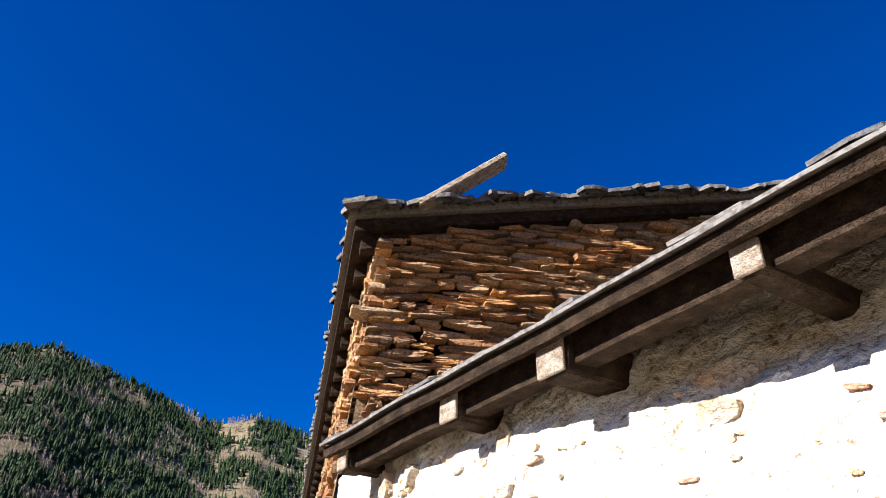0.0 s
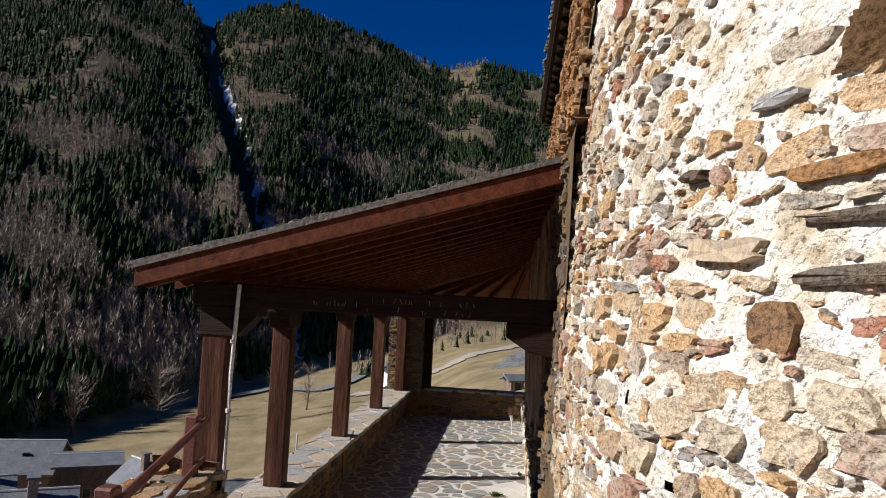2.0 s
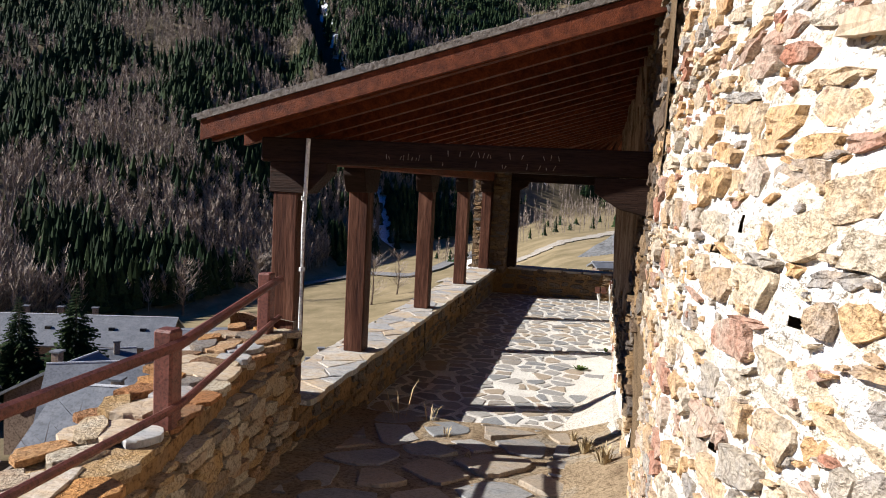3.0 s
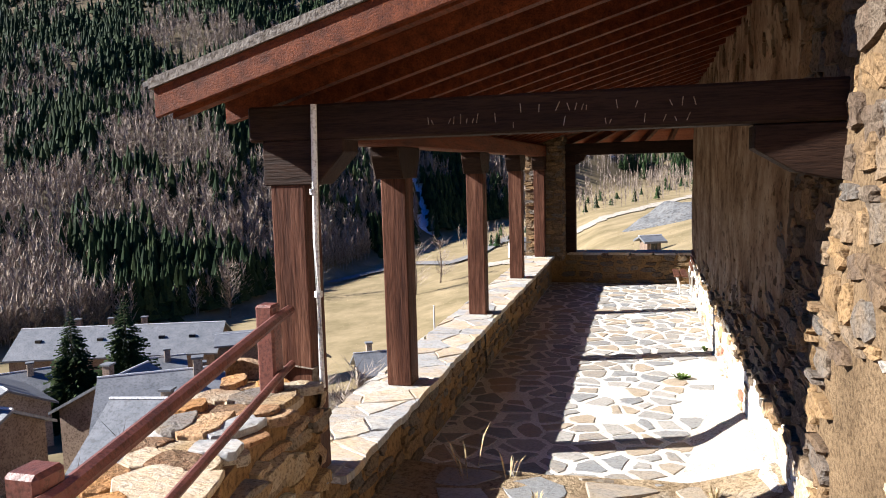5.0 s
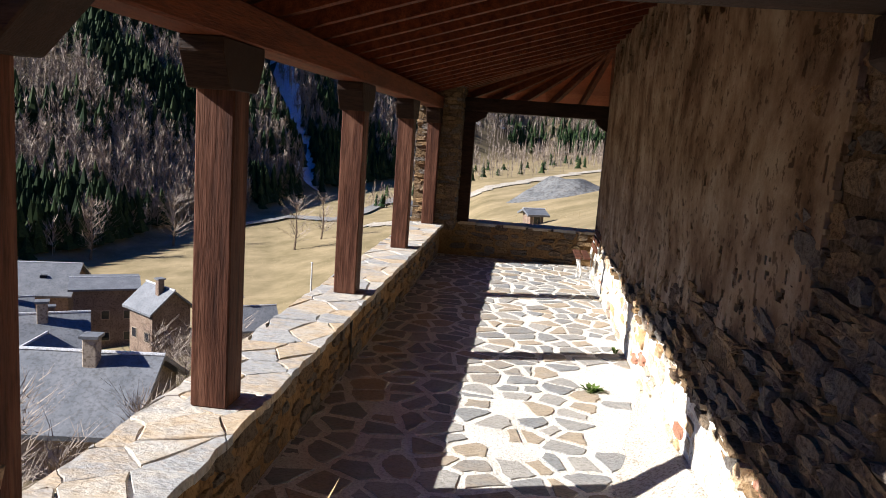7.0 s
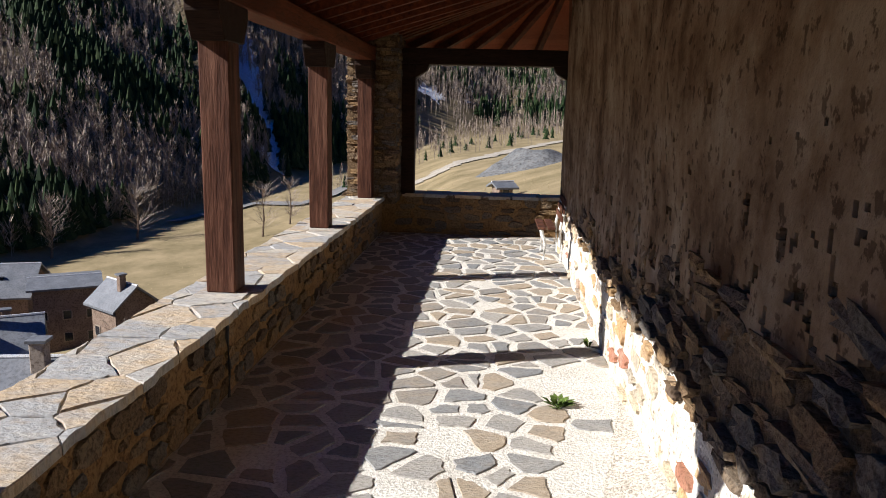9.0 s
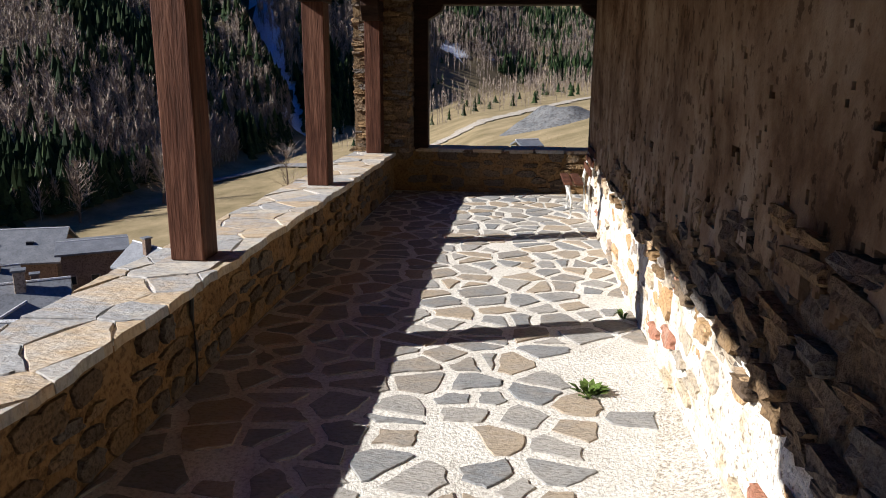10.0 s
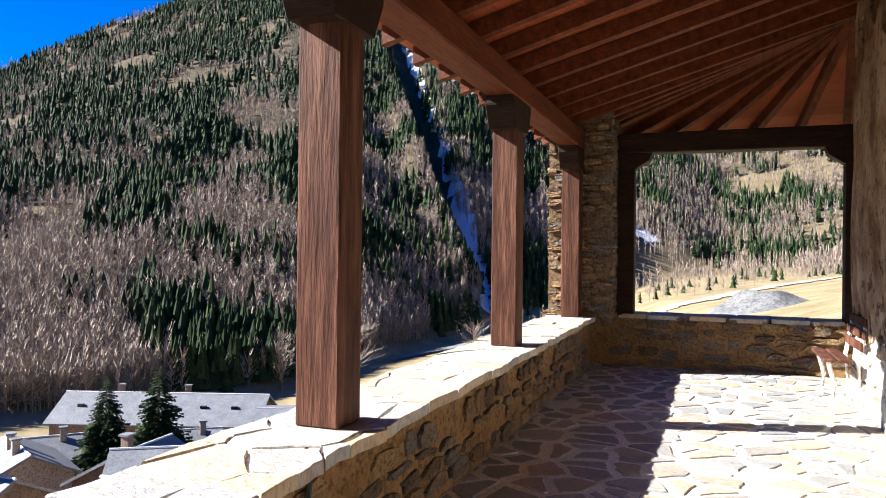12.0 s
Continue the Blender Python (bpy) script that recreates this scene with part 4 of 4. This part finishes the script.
y = Y0 + 0.05
while y < 12.8:
    rafter((EX + 0.04, y, EZ - 0.003), (TX - 0.03, y, TZ - 0.003))
    y += 0.5
for k in range(1, 12):
    if k <= 4:
        e = (EX + 0.05, 12.9 + k * 0.44, EZ - 0.003)
    else:
        e = (EX + 0.1 + (k - 4) * 0.55, YC - 0.04, EZ - 0.003)
    rafter(e, (TX - 0.05, YA - 0.02, TZ - 0.003))
for k in range(8):
    rafter((2.2 + 0.55 * k, YC - 0.04, EZ - 0.003), (1.6 + 0.55 * k, YA + 0.02, TZ - 0.003))
placed(part("barge_board", prism([(EX - 0.03, EZ + 0.03), (TX, TZ + 0.03), (TX, TZ - 0.12), (EX - 0.03, EZ - 0.12)], "y", Y0 - 0.035, Y0 - 0.004, 0.004), M_BEAM), porch_roof)
for k in range(24):
    x = EX - 0.05 + k * 0.137
    m = Matrix.Translation((x + 0.07, Y0 + 0.11 + rng.uniform(-0.02, 0.02), EZ + 0.1 + (x - EX) * SL + rng.uniform(-0.006, 0.012))) @ Matrix.Rotation(-math.atan(SL) + radians(rng.uniform(-2, 4)), 4, "Y") @ Matrix.Diagonal((rng.uniform(0.2, 0.3), 0.28, 0.025, 1))
    placed(put("roof_slate", stone_mesh(M_SLATE, True), None, m), porch_roof)
for k in range(48):
    y = Y0 + k * 0.25
    m = Matrix.Translation((EX + 0.05 + rng.uniform(-0.03, 0.03), y + 0.12, EZ + 0.105)) @ Matrix.Rotation(-math.atan(SL), 4, "Y") @ Matrix.Diagonal((0.35, rng.uniform(0.22, 0.3), 0.025, 1))
    placed(put("roof_slate", stone_mesh(M_SLATE, True), None, m), porch_roof)

opening = thing("porch_opening", (-0.1, 14.0, 0.58), "dark timber frame of the open porch end", "frame", kind="structure")
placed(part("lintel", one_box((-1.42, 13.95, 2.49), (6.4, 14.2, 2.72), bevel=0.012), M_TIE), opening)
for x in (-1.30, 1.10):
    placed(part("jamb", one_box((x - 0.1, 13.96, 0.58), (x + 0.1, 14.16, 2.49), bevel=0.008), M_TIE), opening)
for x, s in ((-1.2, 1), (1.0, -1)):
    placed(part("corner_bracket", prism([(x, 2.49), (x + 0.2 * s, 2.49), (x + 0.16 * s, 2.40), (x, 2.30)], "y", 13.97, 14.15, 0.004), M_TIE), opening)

# ---- pipe, rails, bench, plants, cable ----
pipe = thing("conduit", (-1.635, 3.02, 1.14), "white plastic conduit running up the first post", "pipe")
part("tube", tube([(0, 0, 0), (0.0, 0, 0.8), (0.02, 0, 1.52)], 0.017), M_WHITE, pipe)
for z in (0.5, 1.05):
    part("clip", tube([(0, 0, z), (0, 0, z + 0.03)], 0.024), M_WHITE, pipe)
rail = thing("handrail", (-1.3, 0.74, 1.14), "rust-red painted steel handrail on the rubble wall", "railing")
RAIL_POSTS = [(-1.82, 2.80), (-1.36, 0.80), (-1.33, -1.6), (-1.4, -4.2), (-1.5, -7)]
for x, y in RAIL_POSTS:
    t = interp(y, RWTOP)
    placed(part("rail_post", one_box((x - 0.05, y - 0.05, t - 0.05), (x + 0.05, y + 0.05, t + 0.50), bevel=0.012), M_RUST), rail)
for dz in (0.43, 0.13):
    pts = [(x + 0.06, y, interp(y, RWTOP) + dz) for x, y in RAIL_POSTS]
    pts = [(-1.80, 3.0, pts[0][2])] + pts
    placed(part("rail_bar", tube(pts, 0.028 if dz > 0.3 else 0.02), M_RUST), rail)

bench = thing("bench", (0.72, 12.4, 0), "small slatted wooden bench with pale metal legs against the wall", "bench")
for y in (-0.18, 0.48):
    part("leg", tube([(-0.06, y, 0), (-0.05, y, 0.2), (-0.1, y, 0.40)], 0.02, 6), M_WHITE, bench, "pale metal leg")
    part("leg", tube([(0.16, y, 0), (0.13, y, 0.4), (0.2, y, 0.78)], 0.02, 6), M_WHITE, bench, "pale metal leg")
for k in range(2):
    part("seat_slat", one_box((-0.15 + k * 0.12, -0.25, 0.40), (-0.05 + k * 0.12, 0.55, 0.43), bevel=0.006), M_WOOD, bench)
for k in range(3):
    part("back_slat", one_box((0.13 + k * 0.02, -0.25, 0.50 + k * 0.1), (0.155 + k * 0.02, 0.55, 0.58 + k * 0.1), bevel=0.006), M_WOOD, bench)
cable = part("cable", tube([(-1.69, 7.42, 0.60), (-1.655, 7.4, 0.56), (-1.648, 7.36, 0.4), (-1.645, 7.38, 0.2), (-1.648, 7.36, 0.0)], 0.012, 6), M_DARK)
tagged(cable, "black cable hanging down the parapet", "cable")
wr = random.Random(5)


def tuft(p, n, h, spread, mat, name, label, leaf):
    plant = thing(name, p, label, "plant")
    for _ in range(n):
        a = wr.uniform(0, math.tau)
        L = spread * wr.uniform(0.3, 1)
        hh = h * wr.uniform(0.5, 1.1)
        b = Vector((math.cos(a) * L * 0.3, math.sin(a) * L * 0.3, 0))
        t = Vector((math.cos(a) * L, math.sin(a) * L, hh))
        mid = (b + t) / 2 + Vector((0, 0, hh * 0.25))
        g = Vector((-math.sin(a), math.cos(a), 0)) * leaf
        vs = [b - g * 0.3, b + g * 0.3, mid + g, mid - g, t]
        put("leaf" if mat is M_WEED else "stalk", mesh_of("leaf", vs, [(0, 1, 2, 3), (3, 2, 4)], mat), plant)


tuft((0.46, 7.5, -0.005), 46, 0.05, 0.12, M_WEED, "weed", "small green weed growing between the flagstones", 0.018)
tuft((0.80, 8.75, 0.0), 14, 0.06, 0.07, M_WEED, "weed", "tiny green weed at the wall foot", 0.01)
for x, y, n, h in ((-1.12, 4.25, 9, 0.34), (-0.85, 4.3, 6, 0.22), (-0.6, 3.9, 14, 0.1), (0.6, 3.7, 60, 0.14), (0.75, 3.2, 60, 0.16), (0.5, 4.2, 30, 0.1), (-0.3, 3.3, 20, 0.08)):
    tuft((x, y, path_at((x + 1.9) / 7.5, (y + 14) / 18.5)[2] - 0.01), n, h, h * 0.8, M_DRY, "dry_grass", "tuft of dry straw-coloured stalks beside the path", 0.006)

# ---- brown tympanum and meshed window in the white wall ----
def apse_patch(name, inside, u0, u1, v0, v1, mat, proud, n=40, parent=None):
    """A skin of plaster on the white wall: the cells of a fine grid that lie inside, given thickness."""
    bm = bmesh.new()
    grid = {}

    def vert(i, j):
        if (i, j) not in grid:
            p, _, _, o = apse(u0 + (u1 - u0) * i / n, v0 + (v1 - v0) * j / n)
            grid[i, j] = bm.verts.new(p + o * proud)
        return grid[i, j]
    for i in range(n):
        for j in range(n):
            if inside(u0 + (u1 - u0) * (i + 0.5) / n, v0 + (v1 - v0) * (j + 0.5) / n):
                bm.faces.new((vert(i, j), vert(i + 1, j), vert(i + 1, j + 1), vert(i, j + 1)))
    bmesh.ops.solidify(bm, geom=list(bm.faces), thickness=0.02)
    return part(name, bm, mat, parent)


TU, TV, TR = 3.29, 3.36, 0.36


def in_tympanum(u, v):
    rag = 0.05 * noise.noise(Vector((u * 9, v * 9, 2)))
    return v > TV - 0.02 + rag * 0.5 and math.hypot((u - TU), (v - TV) * 0.9) < TR + rag


apse_patch("tympanum", in_tympanum, TU - 0.7, TU + 0.7, TV - 0.1, TV + 0.7, M_BROWN, 0.02, 100, wall_a)
WU = 3.70
p0, d0, up0, o0 = apse(WU, 2.90)
wm = Matrix((d0, up0, o0)).transposed().to_4x4()
wm.translation = p0
window_1 = thing("window_1", p0, "small dark window under the brown arch, covered with wire mesh", "window", kind="structure")
window_1.matrix_basis = wm
part("window_recess", one_box((-0.09, -0.42, -0.05), (0.09, 0.40, 0.035)), M_GLASS, window_1)
for s in (-1, 1):
    part("window_frame", one_box((s * 0.10 - 0.012, -0.42, 0), (s * 0.10 + 0.012, 0.41, 0.045), bevel=0.006), M_OLDWOOD, window_1)
wire = bmesh.new()
for j in range(27):
    for i in range(7):
        cx, cy = -0.085 + i * 0.026 + (0.013 if j % 2 else 0), -0.4 + j * 0.030
        for a in (90, 210, 330):
            x2, y2 = cx + 0.016 * math.cos(radians(a)), cy + 0.016 * math.sin(radians(a))
            mm = Matrix.Translation(((cx + x2) / 2, (cy + y2) / 2, 0.055)) @ Matrix.Rotation(radians(a), 4, "Z")
            box(wire, (-0.009, -0.0005, -0.0005), (0.009, 0.0005, 0.0005), mm)
part("wire_mesh", wire, M_WHITE, window_1, "pale chicken wire")

# ---- plaster over the porch wall ----
bm = bmesh.new()
grid = {}


def plaster_edge(y):
    return interp(y, [(4.2, 1.35), (5.2, 1.15), (6.8, 0.95), (9, 0.72), (12.9, 0.62)]) + 0.16 * noise.noise(Vector((1, y * 1.6, 1))) + 0.08 * noise.noise(Vector((1, y * 6, 7)))


def pv(i, j):
    if (i, j) not in grid:
        p = west(3.5 + 9.38 * i / 360, 0.4 + 3.3 * j / 150)[0]
        grid[i, j] = bm.verts.new(p + Vector((-0.035 - 0.008 * noise.noise(p * 2.5), 0, 0)))
    return grid[i, j]


cells = set()
for i in range(360):
    for j in range(150):
        y, z = 3.5 + 9.38 * (i + 0.5) / 360, 0.4 + 3.3 * (j + 0.5) / 150
        if z < plaster_edge(y) or y < 4.35 + 0.25 * noise.noise(Vector((3, z * 2.5, 3))) - 0.12 * (z - 1.3):
            continue
        if noise.noise(Vector((8, y * 9, z * 7))) + 0.5 * noise.noise(Vector((2, y * 23, z * 17))) > 0.16 + 0.62 * min(0.9, z - plaster_edge(y)) or (z > 3.0 and noise.noise(Vector((4, y * 4, z * 4))) > 0.15):
            continue
        cells.add((i, j))
back = {}


def behind(i, j):
    if (i, j) not in back:
        back[i, j] = bm.verts.new(pv(i, j).co + Vector((0.03, 0, 0)))
    return back[i, j]


for i, j in sorted(cells):
    bm.faces.new((pv(i, j), pv(i, j + 1), pv(i + 1, j + 1), pv(i + 1, j)))
    for di, dj, a, b in ((-1, 0, (i, j), (i, j + 1)), (1, 0, (i + 1, j + 1), (i + 1, j)), (0, -1, (i + 1, j), (i, j)), (0, 1, (i, j + 1), (i + 1, j + 1))):
        if (i + di, j + dj) not in cells:
            bm.faces.new((pv(*b), pv(*a), behind(*a), behind(*b)))
part("plaster", bm, M_PLASTER, wall_w, "brown-stained old plaster with flaked patches")

# ---- stones, slabs and flags ----
# Pale stones only in the foot strip, painting in the sun on it.
lay_stones(wall_w, west, (3.2, 12.85), (0.0, 0.62), (0.08, 0.17), (0.14, 0.40), M_PALESTONE, 0.12, 0.045, 0.03, 160, 0.6, 8, flat=True)
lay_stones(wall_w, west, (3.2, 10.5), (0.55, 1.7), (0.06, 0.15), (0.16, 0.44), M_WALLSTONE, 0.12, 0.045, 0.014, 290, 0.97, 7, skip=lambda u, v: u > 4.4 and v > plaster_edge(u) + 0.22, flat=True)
# Whitish mortar skin up to the shadow line: sunlight put into the colour.
skirt = lattice(lambda a, b: west(12.88 - a * 9.6, -0.05 + b * (0.66 + 0.14 * noise.noise(Vector((3, a * 22, 4)))))[0] - Vector((0.032 - 0.03 * b ** 4 + 0.014 * noise.noise(Vector((a * 70, b * 6, 1))), 0, 0)), 200, 16, M_MORTAR, "mortar_skirt")
put("mortar_skirt", skirt, wall_w, label="lime mortar along the wall foot, whitened to paint in the sunlit strip")
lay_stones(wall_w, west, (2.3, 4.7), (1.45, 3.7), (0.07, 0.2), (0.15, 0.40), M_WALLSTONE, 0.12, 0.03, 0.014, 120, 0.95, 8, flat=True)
lay_stones(wall_w, west, (1.98, 8), (3.8, 6.5), (0.04, 0.11), (0.16, 0.42), M_GABLE, 0.12, 0.05, 0.008, 260, 0.97, 6, flat=True)


def gable(u, v):
    return Vector((u, 1.98, v)), Vector((1, 0, 0)), Vector((0, 0, 1)), Vector((0, -1, 0))


lay_stones(wall_g, gable, (1.05, 6.0), (4.9, 7.4), (0.025, 0.07), (0.10, 0.46), M_GABLE, 0.18, 0.09, 0.001, 300, 1.0, 6, flat=True, skip=lambda u, v: v > 6.5 + (u - 1.0) * 0.2 or u < 1.05 + 0.1 * (v - 4), order=lambda q: q[0])


LONG = [(2.61, 2.835, 0.44, 0.085, M_CAP), (3.19, 2.75, 0.56, 0.055, M_WALLSTONE), (3.13, 2.91, 0.44, 0.035, M_WALLSTONE), (3.02, 3.05, 0.38, 0.07, M_GABLE), (2.9, 2.60, 0.2, 0.15, M_GABLE), (2.72, 3.32, 0.24, 0.045, M_CAP), (2.35, 3.12, 0.16, 0.05, M_WALLSTONE)]


def no_stone(u, v):
    return in_hole(u, v, 0.05) or any(abs(u - a) < w / 2 + 0.03 and abs(v - b) < h / 2 + 0.03 for a, b, w, h, _ in LONG) or in_tympanum(u, v) or (abs(u - WU) < 0.16 and 2.35 < v < 3.3) or v > 4.3 or (v > 3.4 and u > 2.0 and rng.random() < 0.75) or (u > 2.6 and v > 3.0 and rng.random() < 0.5)


for u, v, w, h, mt in LONG:
    p, a, b, o = apse(u, v)
    m = Matrix((a, b, o)).transposed().to_4x4()
    m.translation = p + o * -0.02
    put("long_stone", stone_mesh(mt, True), wall_a, m @ Matrix.Rotation(radians(rng.uniform(-3, 3)), 4, "Z") @ Matrix.Diagonal((w, h, 0.12, 1)))
lay_stones(wall_a, apse, (0.0, 5.6), (0.3, 4.4), (0.05, 0.14), (0.08, 0.34), M_PALESTONE, 0.10, 0.020, 0.016, 300, 0.95, 10, flat=True, skip=no_stone, order=lambda s: abs(s[0] - 1.8))
chip_v, chip_f = [], []
for _ in range(1500):
    u, v = rng.uniform(0.1, 5.4), rng.uniform(0.6, 4.25)
    if in_tympanum(u, v) or in_hole(u, v, 0.03) or (v > 3.4 and u > 2.2 and rng.random() < 0.7):
        continue
    p, a, b, o = apse(u, v)
    m = Matrix((a, b, o)).transposed().to_4x4()
    m.translation = p + o * 0.002
    m = m @ Matrix.Rotation(radians(rng.uniform(-25, 25)), 4, "Z") @ Matrix.Diagonal((rng.uniform(0.02, 0.09), rng.uniform(0.012, 0.035), 0.03, 1))
    me = stone_mesh(M_PALESTONE, True)
    q = len(chip_v)
    chip_v += [m @ vv.co for vv in me.vertices]
    chip_f += [tuple(q + e for e in f.vertices) for f in me.polygons]
put("stone_chips", mesh_of("stone_chips", chip_v, chip_f, M_PALESTONE), wall_a, kind="stuff")
# Parapet, end wall and pillar take the rubble colour that has shade in it.
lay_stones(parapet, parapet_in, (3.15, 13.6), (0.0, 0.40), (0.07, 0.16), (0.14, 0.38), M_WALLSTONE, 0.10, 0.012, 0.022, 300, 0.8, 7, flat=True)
lay_stones(end_wall, end_in, (-1.4, 3.5), (0.0, 0.52), (0.08, 0.17), (0.16, 0.42), M_WALLSTONE, 0.10, 0.025, 0.02, 200, 0.95, 5, flat=True)
lay_stones(rail_wall, rail_in, (-4.0, 3.05), (0.1, 1.12), (0.05, 0.14), (0.12, 0.36), M_STONE, 0.12, 0.05, 0.012, 290, 0.96, 8, flat=True, skip=lambda u, v: v > interp(u, RWTOP) - 0.05 or v < interp(u, PATHZ) - 0.1)
rail_end = lambda u, v: (Vector((u, 3.1, v)), Vector((-1, 0, 0)), Vector((0, 0, 1)), Vector((0, 1, 0)))
lay_stones(rail_wall, rail_end, (-2.15, -1.7), (0.6, 1.12), (0.10, 0.16), (0.16, 0.3), M_STONE, 0.10, 0.03, 0.02, 40)
for side, a, o, c in ((0, (1, 0, 0), (0, -1, 0), (-1.755, 13.44)), (1, (0, -1, 0), (-1, 0, 0), (-2.10, 13.90)), (2, (0, 1, 0), (1, 0, 0), (-1.41, 13.90))):
    half = 0.31 if side == 0 else 0.42

    def face(u, v, a=Vector(a), o=Vector(o), c=c):
        return Vector((c[0], c[1], v)) + a * u, a, Vector((0, 0, 1)), o
    before = set(scene.objects)
    lay_stones(None, face, (-half, half), (0.58, 2.98), (0.04, 0.10), (0.13, 0.28), M_WALLSTONE, 0.10, 0.045 if side == 0 else 0.02, 0.004, 110, flat=True)
    for ob in [o2 for o2 in scene.objects if o2 not in before]:
        placed(ob, column)

y = 3.0
while y > -4.2:
    L = rng.uniform(0.14, 0.34)
    t = interp(y, RWTOP)
    for k in range(3):
        for lay in range(2):
            m = Matrix.Translation((rail_wall_x(y) - 0.07 - 0.17 * k + rng.uniform(-0.04, 0.04), y - L / 2, t + 0.005 + lay * rng.uniform(0.02, 0.04))) @ Matrix.Rotation(radians(rng.uniform(-30, 30)), 4, "Z") @ Matrix.Rotation(radians(rng.uniform(-6, 6)), 4, "Y") @ Matrix.Diagonal((rng.uniform(0.14, 0.28), L * rng.uniform(0.8, 1.25), rng.uniform(0.02, 0.045), 1))
            put("top_stone", stone_mesh(rng.choice((M_CAP, M_STONE, M_GABLE)), True), rail_wall, m)
    y -= L


# crazy paving: cells round scattered seeds, each a slab of its own
def clip_cell(poly, mid, n):
    out = []
    for a, b in zip(poly, poly[1:] + poly[:1]):
        da, db = (a - mid).dot(n), (b - mid).dot(n)
        if da <= 0:
            out.append(a)
        if da * db < 0:
            out.append(a + (b - a) * (da / (da - db)))
    return out


def paving(parent, x0, x1, y0, y1, step, height_at, gap, mat, name, thick=0.03, uneven=0.01, squash=0.72, drop=None, chip=0.10):
    seeds = []
    j = 0
    yy = y0
    while yy < y1 + step:
        xx = x0 - (step / 2 if j % 2 else 0)
        while xx < x1 + step:
            seeds.append(Vector((xx + rng.uniform(-0.42, 0.42) * step, yy + rng.uniform(-0.4, 0.4) * step * 0.8)))
            xx += step
        yy += step * squash
        j += 1
    for s in seeds:
        if drop and rng.random() < drop(s.x, s.y):
            continue
        poly = [Vector(q) for q in ((x0, y0), (x1, y0), (x1, y1), (x0, y1))]
        for q in seeds:
            if q is not s and (q - s).length < step * 3:
                n = (q - s).normalized()
                poly = clip_cell(poly, (q + s) / 2 - n * gap * rng.uniform(0.3, 2.1), n)
                if len(poly) < 3:
                    break
        if len(poly) < 3:
            continue
        c = sum(poly, Vector((0, 0))) / len(poly)
        tilt = Vector((rng.uniform(-uneven, uneven), rng.uniform(-uneven, uneven)))
        lift = rng.uniform(-uneven, uneven)
        worn = []
        for p, q in zip(poly, poly[1:] + poly[:1]):
            e = q - p
            worn.append(p.lerp(c, rng.uniform(0.0, chip)))
            if e.length > 0.09:
                side = Vector((-e.y, e.x)).normalized()
                worn += [p + e * f + side * rng.uniform(-0.004, 0.016) for f in (rng.uniform(0.25, 0.42), rng.uniform(0.58, 0.75))]
        poly = worn
        n = len(poly)
        vs = []
        for sc, z in ((1.0, -thick), (1.0, -0.006), (0.97, 0.0)):
            vs += [(c.x + (p.x - c.x) * sc, c.y + (p.y - c.y) * sc, height_at(p.x, p.y) + z + lift * 0.4 + tilt.dot(p - c)) for p in poly]
        fs = [tuple(range(2 * n, 3 * n))]
        for lev in (0, 1):
            fs += [(lev * n + k, lev * n + (k + 1) % n, (lev + 1) * n + (k + 1) % n, (lev + 1) * n + k) for k in range(n)]
        put(name, mesh_of(name, vs, fs, mat), parent)


paving(floor, -1.66, 0.9, 4.4, 13.95, 0.40, lambda x, y: 0.005, 0.020, M_FLAG, "flagstone", uneven=0.006, squash=0.40, drop=lambda x, y: 0.6 if x > 0.42 and y < 8.6 else 0.03)
paving(parapet, -2.12, -1.56, 3.12, 14.25, 0.38, lambda x, y: 0.598 + 0.006 * math.sin(7 * y), 0.0015, M_CAP, "coping_slab", 0.05, 0.012, 0.62, chip=0.02)
paving(floor, 0.9, 4.0, 12.95, 13.95, 0.5, lambda x, y: 0.002, 0.025, M_FLAG, "flagstone")
paving(pavement, -1.35, 0.55, 1.6, 4.42, 0.62, lambda x, y: interp(y, PATHZ) + 0.022, 0.045, M_FLAG, "path_slab", 0.06, 0.02, 0.7)
paving(end_wall, -1.38, 4.0, 13.96, 14.44, 0.5, lambda x, y: 0.60, 0.005, M_CAP, "coping_slab", 0.05, 0.008, 0.5)
